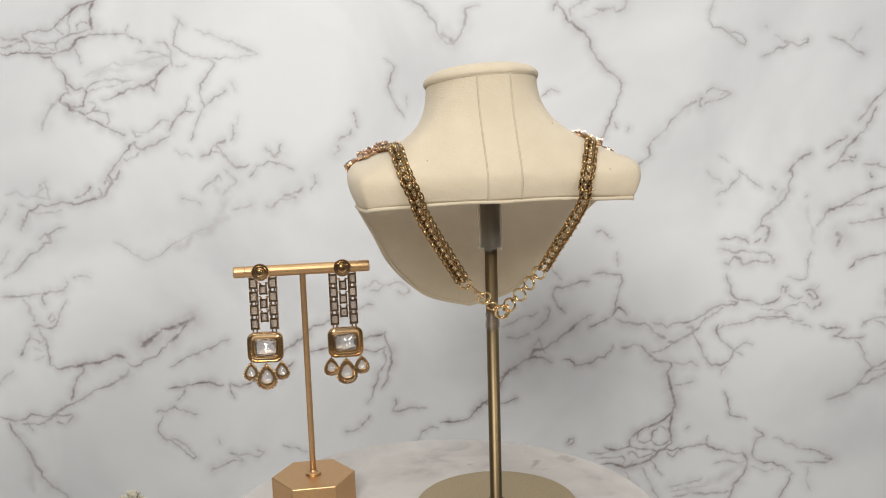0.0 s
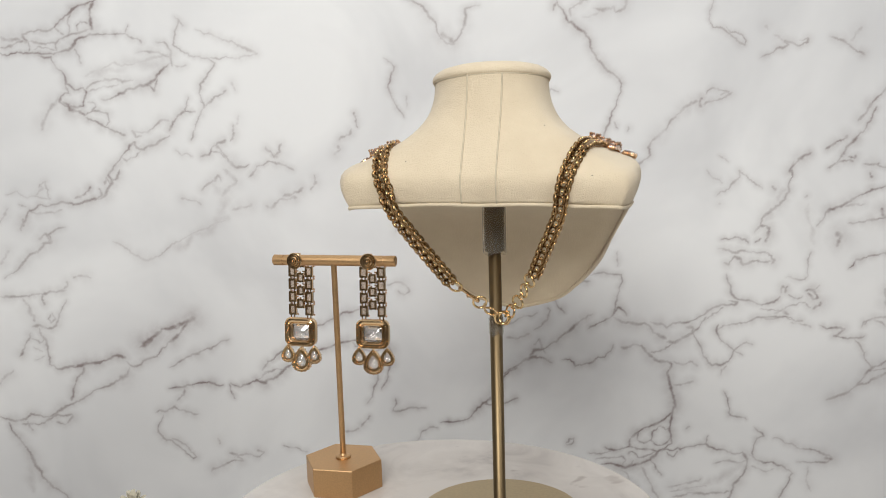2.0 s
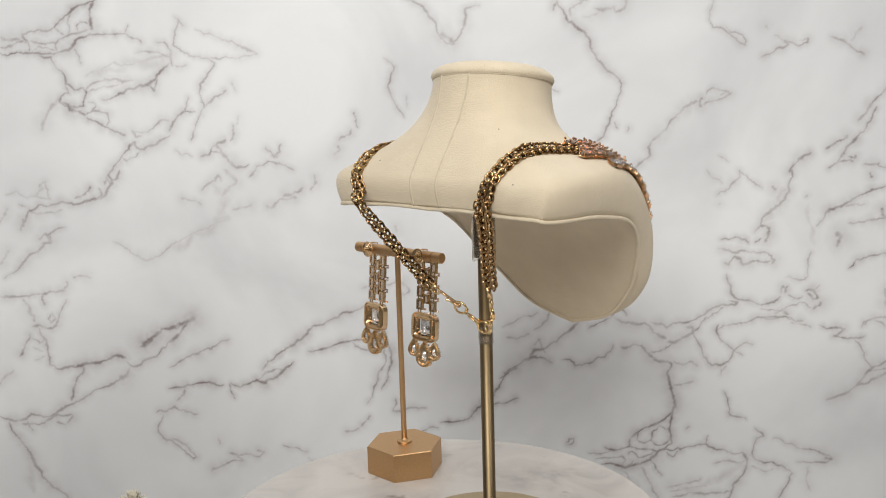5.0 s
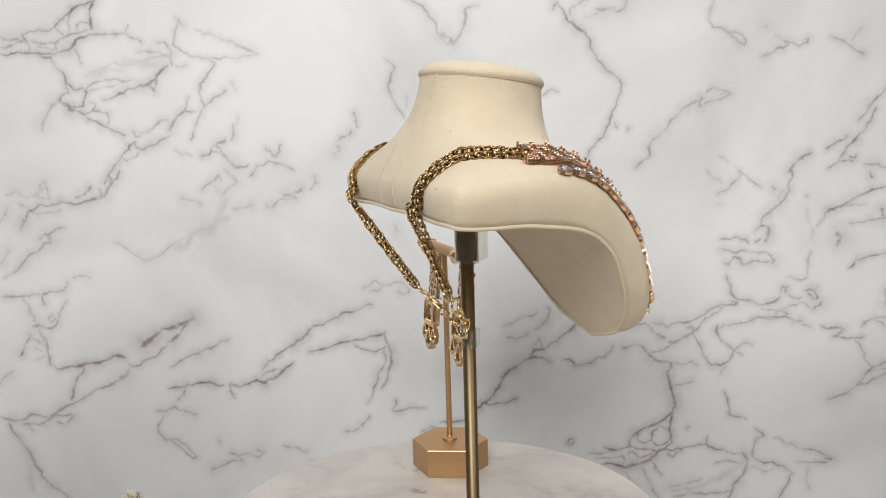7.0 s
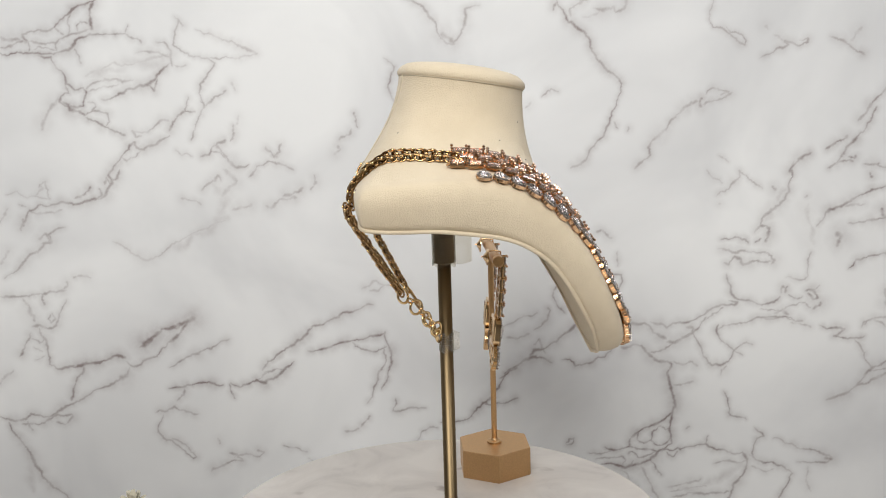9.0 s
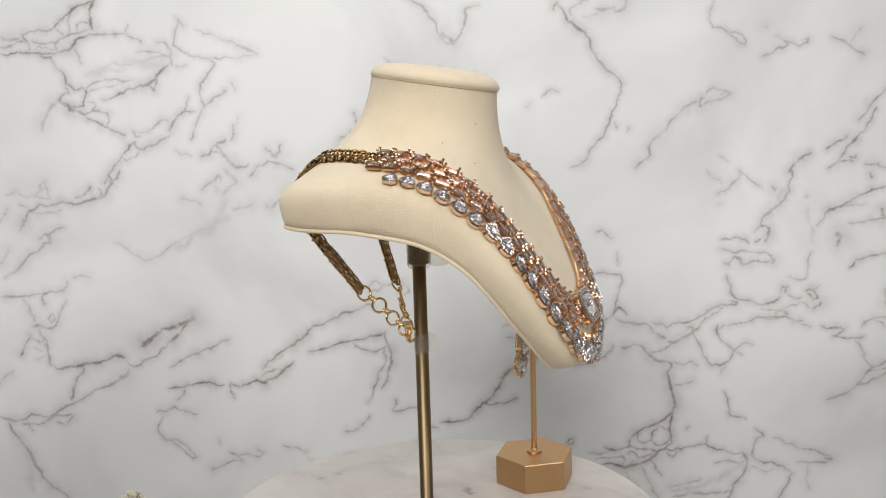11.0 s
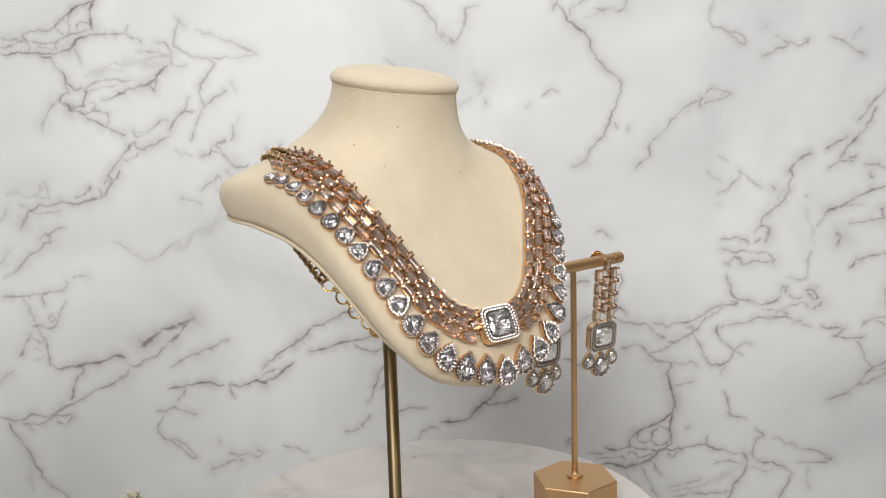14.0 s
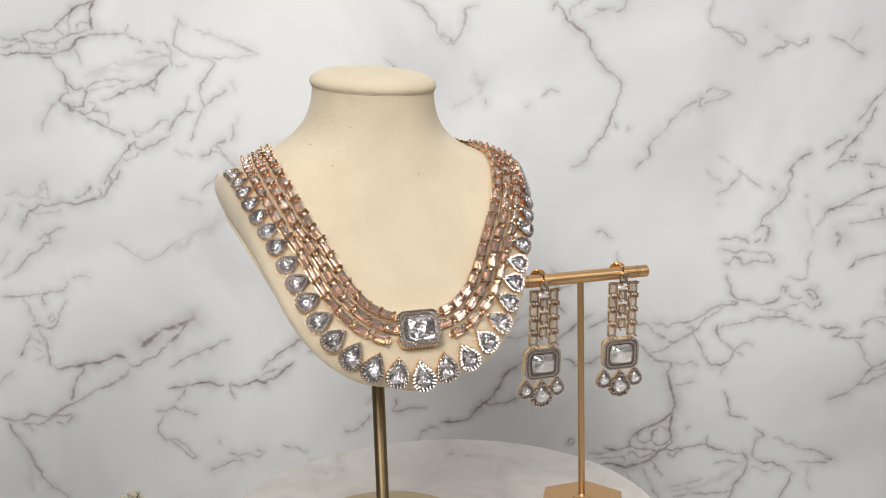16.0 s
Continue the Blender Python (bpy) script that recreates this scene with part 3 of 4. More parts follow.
vein(1.41, 0.45, (-80, 253), (-82, 247), (-87, 245), (-93, 242))
vein(1.41, 0.40, (-95, 236), (-92, 232), (-98, 228))
vein(1.41, 0.45, (-198, 260), (-198, 252), (-202, 244))
vein(1.41, 0.23, (-192, 269), (-194, 261))
vein(1.41, 0.27, (-197, 302), (-194, 294))
vein(1.76, 0.45, (-218, 242), (-210, 232), (-205, 224), (-197, 217), (-185, 220))
vein(1.41, 0.45, (-167, 238), (-162, 232), (-159, 226), (-153, 232), (-151, 240))
vein(3.17, 0.30, (-162, 229), (-157, 227))
vein(1.23, 0.45, (-186, 207), (-181, 212), (-177, 218), (-165, 223), (-157, 220), (-148, 218), (-140, 213))
vein(2.47, 0.28, (-211, 216), (-203, 209), (-198, 204), (-204, 199), (-213, 190))
vein(1.41, 0.40, (-120, 208), (-119, 199), (-124, 193))
vein(1.76, 0.45, (-153, 187), (-144, 188), (-136, 191), (-132, 195))
vein(1.76, 0.35, (-171, 178), (-165, 175), (-159, 181), (-147, 184), (-139, 185))
vein(1.76, 0.30, (-205, 175), (-194, 177), (-185, 180))
vein(1.41, 0.35, (-77, 89), (-68, 93), (-62, 97), (-54, 92), (-60, 86), (-69, 87))
vein(1.41, 0.35, (-54, 92), (-42, 95), (-31, 91), (-28, 85), (-34, 81), (-40, 86))
vein(1.41, 0.61, (-132, 50), (-123, 52), (-114, 56), (-102, 60), (-96, 65), (-87, 65), (-78, 69), (-66, 72))
vein(1.41, 0.30, (-40, 153), (-39, 148))
vein(1.41, 0.68, (-109, 30), (-91, 34), (-74, 37), (-55, 41))
vein(1.41, 0.68, (-55, 43), (-52, 28), (-49, 11), (-54, -2), (-61, -19))
vein(1.06, 0.54, (-91, 34), (-80, 25), (-67, 22), (-54, 27))


def crackle(points, rng, rough):
    """Breaks a vein's line up by halving it again and again."""
    p = [np.array(q, float) for q in points]
    for _ in range(4):
        out = [p[0]]
        for a, b in zip(p, p[1:]):
            d = b - a
            mid = (a + b) / 2 + np.array([-d[1], d[0]]) * rng.normal(0, rough)
            out += [mid, b]
        p = out
    return p


def build_marble_wall():
    step = 0.78
    xs = np.concatenate([[-1600, -1000, -600], np.arange(-500, 500.1, step), [600, 1000, 1600]])
    zs = np.concatenate([[-800, -400], np.arange(-170, 400.1, step), [500, 900, 1700]])
    gx, gz = np.meshgrid(xs, zs)
    mask = np.zeros_like(gx)
    rng = np.random.default_rng(5)
    x0, z0, i0, j0 = -500, -170, 3, 2

    def stamp(a, b, w, s):
        reach = 3.2 * w
        lo, hi = np.minimum(a, b) - reach, np.maximum(a, b) + reach
        ia, ib = int((lo[0] - x0) / step) + i0, int((hi[0] - x0) / step) + i0 + 2
        ja, jb = int((lo[1] - z0) / step) + j0, int((hi[1] - z0) / step) + j0 + 2
        ia, ja = max(ia, 0), max(ja, 0)
        if ia >= ib or ja >= jb:
            return
        X, Z = gx[ja:jb, ia:ib], gz[ja:jb, ia:ib]
        d = b - a
        t = np.clip(((X - a[0]) * d[0] + (Z - a[1]) * d[1]) / (d @ d + 1e-9), 0, 1)
        q = (X - a[0] - t * d[0]) ** 2 + (Z - a[1] - t * d[1]) ** 2
        mask[ja:jb, ia:ib] = np.maximum(mask[ja:jb, ia:ib], s * np.exp(-q / (w * w)))

    def draw(line, width, strength):
        n = len(line)
        ph = rng.uniform(0, 6.28, 3)
        for i in range(n - 1):
            u = i / n
            vary = 0.85 + 0.25 * math.sin(9 * u + ph[0]) + 0.20 * math.sin(23 * u + ph[1]) + rng.normal(0, 0.16)
            fade = min(1.0, 0.6 + 6 * min(u, 1 - u))
            w = max(0.66, width * max(0.4, vary) * fade)
            stamp(line[i], line[i + 1], w, 1.5 * strength * fade * (0.85 + 0.15 * math.sin(13 * u + ph[2])))
            if width < 3.2:
                # soft stain beside the vein
                stamp(line[i], line[i + 1], w * 3.4, strength * 0.50 * fade)

    for width, strength, points in VEINS:
        draw(crackle(points, rng, 0.085), width, strength)
    ny, nx = gx.shape
    co = np.stack([gx, np.zeros_like(gx), gz], -1).reshape(-1, 3) / 1000.0
    idx = np.arange(nx * ny).reshape(ny, nx)
    quads = np.stack([idx[:-1, :-1], idx[:-1, 1:], idx[1:, 1:], idx[1:, :-1]], -1).reshape(-1, 4)
    me = bpy.data.meshes.new("wall_north")
    me.vertices.add(len(co))
    me.vertices.foreach_set("co", co.ravel())
    me.loops.add(quads.size)
    me.loops.foreach_set("vertex_index", quads.ravel())
    me.polygons.add(len(quads))
    me.polygons.foreach_set("loop_start", np.arange(0, quads.size, 4))
    me.update(calc_edges=True)
    me.attributes.new("vein", "FLOAT", "POINT").data.foreach_set("value", np.clip(mask, 0, 1).ravel())
    me.materials.append(WALL_MARBLE)
    ob = new("wall_north", me)
    ob.location = (0, WALL_Y, 0)
    return tagged(ob, "white printed marble wall paper with grey mauve veins", "wall", kind="structure")


build_marble_wall()
slab("wall_backing", (-1.7, WALL_Y + 0.004, -0.85), (1.7, WALL_Y + 0.1, 1.75), WHITE_PAINT, label="plain wall behind the marble paper", category="wall", kind="structure")
slab("wall_south", (-1.7, -2.3, -0.85), (1.7, -2.2, 1.75), WHITE_PAINT, label="added dark taupe wall, out of view", category="wall", kind="structure")
slab("wall_west", (-1.7, -2.2, -0.85), (-1.6, WALL_Y, 1.75), WHITE_PAINT, label="added dark taupe wall, out of view", category="wall", kind="structure")
slab("wall_east", (1.6, -2.2, -0.85), (1.7, WALL_Y, 1.75), WHITE_PAINT, label="added dark taupe wall, out of view", category="wall", kind="structure")
slab("ceiling", (-1.7, -2.3, 1.75), (1.7, WALL_Y + 0.1, 1.85), CEILING_PAINT, label="plain white ceiling", category="ceiling", kind="structure")
slab("floor", (-1.7, -2.3, -0.95), (1.7, WALL_Y + 0.1, -0.85), FLOOR_WOOD, label="plain brown floor", category="floor", kind="structure")
# unseen support, made wide and pale to bounce light onto the lower wall
table = tagged(new("table"), "unseen pale table under the turntable, widened to bounce light", "table")
table.location = (0, -0.15, -0.85)
bm = bmesh.new()
bmesh.ops.create_cube(bm, size=1.0, matrix=Matrix.Translation((0, 0, 0.785)) @ Matrix.Diagonal((1.5, 0.54, 0.03, 1)))
part("tabletop", bm, TABLE_WOOD, table)
for sx in (-0.71, 0.71):
    for sy in (-0.23, 0.23):
        bm = bmesh.new()
        bmesh.ops.create_cube(bm, size=1.0, matrix=Matrix.Translation((sx, sy, 0.385)) @ Matrix.Diagonal((0.045, 0.045, 0.77, 1)))
        part("leg", bm, TABLE_WOOD, table)

from mathutils.bvhtree import BVHTree

# ---- display bust, seen from its pole: x to its left shoulder's side, -y its front ----
KNOT = [0.0, 0.10, 0.20, 0.26, 0.32, 0.40, 0.48, 0.57, 0.67, 0.78, 0.89, 1.0]
# outer edge of the covered face, from the back's middle by the shoulder to the bib's tip
EDGE_X = [0.0, 0.045, 0.082, 0.091, 0.0950, 0.0955, 0.0920, 0.0860, 0.0775, 0.0640, 0.0400, 0.0]
EDGE_Y = [0.0525, 0.0520, 0.0490, 0.042, 0.026, 0.000, -0.027, -0.052, -0.076, -0.093, -0.104, -0.108]
EDGE_Z = [0.2330, 0.2335, 0.2345, 0.236, 0.2375, 0.2385, 0.2360, 0.221, 0.193, 0.161, 0.139, 0.131]
# piped lower edge
RIM_X = [0.0, 0.045, 0.077, 0.0825, 0.0860, 0.0868, 0.0845, 0.0785, 0.068, 0.053, 0.031, 0.0]
RIM_Y = [0.0480, 0.0475, 0.0460, 0.0415, 0.024, -0.002, -0.029, -0.050, -0.066, -0.079, -0.087, -0.090]
RIM_Z = [0.2205, 0.2205, 0.2192, 0.2180, 0.2170, 0.2165, 0.2115, 0.1995, 0.179, 0.1555, 0.1355, 0.1270]
NECK_A = [90, 68, 46, 34, 22, 6, -10, -27, -44, -61, -76, -90]
DROP = [0.030, 0.031, 0.034, 0.036, 0.037, 0.037, 0.040, 0.047, 0.056, 0.063, 0.067, 0.069]
BACK_IN = [0.0065, 0.012, 0.023, 0.028, 0.0310, 0.0315, 0.0300, 0.027, 0.022, 0.018, 0.016, 0.015]
BACK_UP = [0.021, 0.0195, 0.0170, 0.0160, 0.0155, 0.0155, 0.0210, 0.035, 0.047, 0.056, 0.061, 0.063]
NECK_C = Vector((0.0018, -0.013, 0.2918))
NECK_R = 0.0362
TOP_TILT = 0.152  # the neck's top falls towards the front
TOP_ROLL = -0.042  # and a little to its left


def smooth_at(u, values):
    p = spline(list(zip(KNOT, values)), 400)
    return np.interp(u, p[:, 0], p[:, 1])


def build_bust():
    bm = bmesh.new()
    half = np.linspace(0, 1, 61)
    tab = {k: smooth_at(half, v) for k, v in dict(ex=EDGE_X, ey=EDGE_Y, ez=EDGE_Z, rx=RIM_X, ry=RIM_Y, rz=RIM_Z, a=NECK_A, d=DROP, bi=BACK_IN, bu=BACK_UP).items()}
    order = [(i, 1) for i in range(61)] + [(i, -1) for i in range(59, 0, -1)]
    steps = 26
    columns, rims = [], []
    for i, sx in order:
        g = {k: v[i] for k, v in tab.items()}
        a = radians(g["a"])
        n = NECK_C + Vector((NECK_R * math.cos(a) + (sx - 1) * NECK_C.x, NECK_R * math.sin(a), TOP_TILT * NECK_R * math.sin(a) + sx * TOP_ROLL * NECK_R * math.cos(a)))
        e, r = Vector((g["ex"], g["ey"], g["ez"])), Vector((g["rx"], g["ry"], g["rz"]))
        out = Vector((math.cos(a), math.sin(a), 0))
        p1 = n + out * (0.001 + 0.0025 * max(0.0, math.sin(a)) - 0.004 * max(0.0, -math.sin(a))) - Vector((0, 0, g["d"]))
        inward = (Vector((0, NECK_C.y, 0)) - Vector((e.x, e.y, 0))).normalized()
        p2 = e + inward * g["bi"] + Vector((0, 0, g["bu"]))
        col = []
        for k in range(steps):
            s = 0.87 * k / (steps - 1)
            col.append((1 - s) ** 3 * n + 3 * s * (1 - s) ** 2 * p1 + 3 * s * s * (1 - s) * p2 + s ** 3 * e)
        # rounded side wall down to the piping
        brow = col[-1]
        corner = e + (e - (brow + r) / 2) * 0.36
        for s in (0.12, 0.25, 0.38, 0.52, 0.66, 0.8, 0.9, 1.0):
            col.append((1 - s) ** 2 * brow + 2 * s * (1 - s) * corner + s * s * r)
        columns.append([bm.verts.new((sx * c.x, c.y, c.z)) for c in col])
        rims.append(Vector((sx * r.x, r.y, r.z)))
    m = len(columns)
    for c in range(m):
        a, b = columns[c], columns[(c + 1) % m]
        for k in range(len(a) - 1):
            bm.faces.new((a[k], a[k + 1], b[k + 1], b[k]))
    # under panel, straight across from side to side
    across = 13
    rows = []
    for i in range(61):
        left, right = rims[i], Vector((-rims[i].x, rims[i].y, rims[i].z))
        if i in (0, 60):
            rows.append([columns[i][-1]] * across)
            continue
        row = [columns[i][-1]]
        for j in range(1, across - 1):
            row.append(bm.verts.new(left.lerp(right, j / (across - 1)) + Vector((0, 0, 0.0008))))
        row.append(columns[120 - i][-1])
        rows.append(row)
    for a, b in zip(rows, rows[1:]):
        for j in range(across - 1):
            quad = []
            for v in (a[j], a[j + 1], b[j + 1], b[j]):
                if v not in quad:
                    quad.append(v)
            if len(quad) > 2:
                bm.faces.new(quad)
    # neck cap: a soft disc with a rolled edge, tilted to the front
    tilt = Matrix.Translation(NECK_C + Vector((0, -0.0002, 0.0006))) @ Matrix.Rotation(math.atan(TOP_TILT), 4, "X") @ Matrix.Rotation(-math.atan(TOP_ROLL), 4, "Y")
    lathe(bm, [(0.034, -0.0012), (0.0366, -0.0010), (0.0376, 0.0000), (0.0379, 0.0014), (0.0374, 0.0030), (0.0358, 0.0048), (0.0330, 0.0066), (0.029, 0.0078), (0.022, 0.0088), (0.012, 0.0093), (0.004, 0.0094)], 64, tilt)
    # piping along the lower edge
    tube(bm, [q + Vector((0, 0, -0.0002 + 0.0005 * math.sin(i * 0.55) * math.sin(i * 0.17 + 1.0))) for i, q in enumerate(rims)], 0.0012, 8, True)
    tube(bm, [tilt @ Vector((0.0366 * math.cos(a), 0.0366 * math.sin(a), -0.0009)) for a in (2 * math.pi * i / 64 for i in range(64))], 0.00045, 5, True, 1)
    bmesh.ops.recalc_face_normals(bm, faces=bm.faces[:])
    # seams of the back strip
    for sx in (-0.0105, 0.0105):
        cols = [c for c in range(m) if abs(order[c][0]) < 20]
        line = []
        for k in range(0, steps + 8):
            best = []
            for c in cols:
                a, b = columns[c][k].co, columns[(c + 1) % m][k].co
                if (a.x - sx) * (b.x - sx) <= 0 and a.x != b.x:
                    best.append(a.lerp(b, (sx - a.x) / (b.x - a.x)))
            if best:
                line.append(max(best, key=lambda v: v.y))
        tube(bm, [q + Vector((0, 0.00005, 0)) for q in line], 0.0006, 6, False, 1)
    # a few dark specks caught in the nap
    from_cover = BVHTree.FromBMesh(bm)
    for q in ((-0.0352, 0.0235, 0.2635), (-0.0172, -0.0395, 0.2678), (-0.0380, -0.0280, 0.2560), (-0.0300, -0.0420, 0.2450), (0.0150, -0.0450, 0.2380), (0.045, 0.040, 0.244), (-0.066, 0.049, 0.238)):
        ball(bm, from_cover.find_nearest(Vector(q))[0], 0.00042, 2)
    return bm


SPECK = paint("dark_speck", (0.06, 0.05, 0.045), 0.9)
bust = part("display_bust", build_bust(), [SUEDE, SEAM, SPECK], smooth=True)
tagged(bust, "cream suede neck and shoulder jewellery bust on a brass pole", "jewellery bust")
BUST_TREE = BVHTree.FromPolygons([v.co.copy() for v in bust.data.vertices], [tuple(q.vertices) for q in bust.data.polygons])

# ---- necklace stand ----
necklace_stand = tagged(new("necklace_stand"), "antique brass pole on a round base, carrying the bust", "display stand")
bm = bmesh.new()
lathe(bm, [(0.0545, 0.0), (0.056, 0.0008), (0.056, 0.0050), (0.0553, 0.0058), (0.030, 0.0060), (0.0045, 0.0061)], 96)
part("base_disc", bm, DISC_BRASS, necklace_stand, "round satin brass base plate")
bm = bmesh.new()
lathe(bm, [(0.0060, 0.0060), (0.0060, 0.0085), (0.0046, 0.0095), (0.0041, 0.010), (0.0041, 0.2195)], 40)
part("pole", bm, ANTIQUE, necklace_stand, "antique brass pole", smooth=True)
bm = bmesh.new()
lathe(bm, [(0.0060, 0.1850), (0.0065, 0.1856), (0.0065, 0.2185), (0.0060, 0.2192)], 32)
part("collar", bm, ANTIQUE, necklace_stand, "dark brass collar")

# ---- earring stand ----
STAND = Vector((0.1242, -0.0400, 0.0))
earring_stand = tagged(new("earring_stand"), "satin gold T-bar earring stand on a hexagonal base", "earring stand")
bm = bmesh.new()
hexa = [(0.0293 * math.cos(radians(60 * i + 0.5)), 0.0293 * math.sin(radians(60 * i + 0.5))) for i in range(6)]
prism(bm, hexa, [(0.985, 0.0), (1.0, 0.0005), (1.0, 0.0209), (0.985, 0.0215)])
part("base", bm, SATIN_GOLD, earring_stand)
bm = bmesh.new()
lathe(bm, [(0.0056, 0.0215), (0.0056, 0.0226), (0.0050, 0.0232), (0.0030, 0.0238), (0.0021, 0.0250), (0.0021, 0.1680)], 24)
part("stem", bm, SATIN_GOLD, earring_stand)
bm = bmesh.new()
lathe(bm, [(0.0032, -0.0463), (0.0039, -0.0457), (0.0039, -0.0385), (0.0034, -0.0384), (0.0034, -0.0376), (0.0039, -0.0375), (0.0039, 0.0375), (0.0034, 0.0376), (0.0034, 0.0384), (0.0039, 0.0385), (0.0039, 0.0457), (0.0032, 0.0463)], 32, pose(0.0002, -0.0012, 0.1697, 0, 90, 0.0))
part("bar", bm, SATIN_GOLD, earring_stand)

# ---- turntable ----
turntable = tagged(new("turntable"), "round turntable with a white marble top", "turntable")
bm = bmesh.new()
lathe(bm, [(0.149, -0.018), (0.1525, -0.016), (0.1525, -0.0015), (0.1515, -0.0004), (0.150, -0.0001), (0.05, 0.0)], 160)
part("top", bm, TABLE_MARBLE, turntable, "polished pale marble top")
bm = bmesh.new()
lathe(bm, [(0.110, -0.050), (0.112, -0.048), (0.112, -0.021), (0.100, -0.018)], 64)
part("base", bm, CEILING_PAINT, turntable)

# ---- dried flower on the table ----
DRY_PETAL = paint("dry_petal", (0.50, 0.46, 0.36), 0.9)
flower = tagged(new("dried_flower"), "small pale dried flower head standing on the table", "flower")
flower.location = (-0.225, 0.05, -0.05)
petal_rng = random.Random(4)
bm = bmesh.new()
tube(bm, [(0, 0, 0), (0.001, 0.001, 0.020), (0, 0, 0.045)], 0.0012, 6)
part("stalk", bm, DRY_PETAL, flower)
bm = bmesh.new()
ball(bm, (0, 0, 0.0465), 0.0032)
part("seed_head", bm, paint("seed_brown", (0.12, 0.08, 0.05), 0.9), flower, "dark seed head")
for k in range(14):
    a, lean = radians(k * 137.5), radians(18 + 4 * k)
    bm = bmesh.new()
    prism(bm, [(0.0016, 0), (0.0030, 0.006), (0.0012, 0.0115), (-0.0016, 0.011), (-0.0028, 0.005), (-0.0014, 0)], [(1.0, 0.0), (0.9, 0.0006)])
    bmesh.ops.transform(bm, matrix=Matrix.Translation((0, 0, 0.045)) @ Matrix.Rotation(a, 4, "Z") @ Matrix.Rotation(radians(90) - lean * petal_rng.uniform(0.8, 1.2), 4, "X"), verts=bm.verts[:])
    part("petal", bm, DRY_PETAL, flower)

# ---- clear tape on the pole ----
def band_of_tape(z0, z1, r, squash, flap, side):
    """A wrap of tape round the pole with a loose end of its own."""
    bm = bmesh.new()
    n = 28
    pts = [(r * math.cos(2 * math.pi * i / n) * squash, r * math.sin(2 * math.pi * i / n)) for i in range(n - 3)]
    end = Vector((pts[-1][0], pts[-1][1]))
    way = Vector((math.cos(radians(side)), math.sin(radians(side))))
    pts += [tuple(end + way * flap * k / 5 + Vector((0, 0.0006 * math.sin(k)))) for k in range(1, 6)]
    rows = []
    for k in range(5):
        s = k / 4
        rows.append([[bm.verts.new((x * g, y * g, z0 + (z1 - z0) * s + 0.0009 * math.sin(i * 0.9 + k))) for i, (x, y) in enumerate(pts)] for g in (1.0, 0.96)])
    for a, b in zip(rows, rows[1:]):
        for i in range(len(pts) - 1):
            bm.faces.new((a[0][i], a[0][i + 1], b[0][i + 1], b[0][i]))
            bm.faces.new((a[1][i + 1], a[1][i], b[1][i], b[1][i + 1]))
    return bm


part("tape", band_of_tape(0.1835, 0.2170, 0.0072, 1.06, 0.0115, 275), TAPE, necklace_stand, "crumpled clear tape", smooth=True)
part("tape", band_of_tape(0.1300, 0.1415, 0.0046, 1.04, 0.0045, 262), TAPE, necklace_stand, "crumpled clear tape", smooth=True)


# ---- stones and settings; z points out of the surface ----
def oval(bm, cx, cy, rx, ry, rad, tilt=0.0, n=10, mat=0):
    pts = [(cx + rx * math.cos(2 * math.pi * i / n), cy + ry * math.sin(2 * math.pi * i / n), tilt * math.cos(2 * math.pi * i / n) + 0.0008) for i in range(n)]
    tube(bm, pts, rad, 5, True, mat)


def pear_outline(w, h, n=18):
    out = []
    for i in range(n):
        a = 2 * math.pi * i / n
        out.append((w / 2 * math.sin(a) * abs(math.sin(a / 2)) / 0.77, h / 2 * math.cos(a)))
    return out


def ring_wall(bm, outline, inner, z0, z1, mat=0, top=0, under=0):
    """An open frame: outer wall, inner wall, top and underside."""
    n = len(outline)
    loops = []
    for s, z in ((1.0, z0), (1.0, z1 - 0.0003), (0.97, z1), (inner, z1), (inner, z0)):
        loops.append([bm.verts.new((x * s, y * s, z)) for x, y in outline])
    for k, (a, b) in enumerate(zip(loops, loops[1:] + loops[:1])):
        for i in range(n):
            bm.faces.new((a[i], a[(i + 1) % n], b[(i + 1) % n], b[i])).material_index = top if k in (1, 2) else under if k == 4 else mat


PEAR_W, PEAR_H = 0.0118, 0.0158


def even_run(outline, n):
    """n points at even steps along a closed outline."""
    return spline(list(outline) + list(outline[:1]), n + 1)[:-1]


def sparkle_cup(bm, outline, z_rim, z_low, mat, seed):
    """A bright faceted reflector, added under a stone to make it glitter."""
    jig = random.Random(seed)
    n = len(outline)
    rings = []
    for s, f in ((1.0, 1.0), (0.72, 0.45), (0.42, 0.15)):
        rings.append([bm.verts.new((x * s, y * s, z_low + (z_rim - z_low) * f + jig.uniform(-0.00022, 0.00022))) for x, y in outline])
    tip = bm.verts.new((0, 0, z_low))
    for a, b in zip(rings, rings[1:]):
        for i in range(n):
            j = (i + 1) % n
            bm.faces.new((a[i], a[j], b[i])).material_index = mat
            bm.faces.new((a[j], b[j], b[i])).material_index = mat
    for i in range(n):
        bm.faces.new((rings[-1][i], rings[-1][(i + 1) % n], tip)).material_index = mat


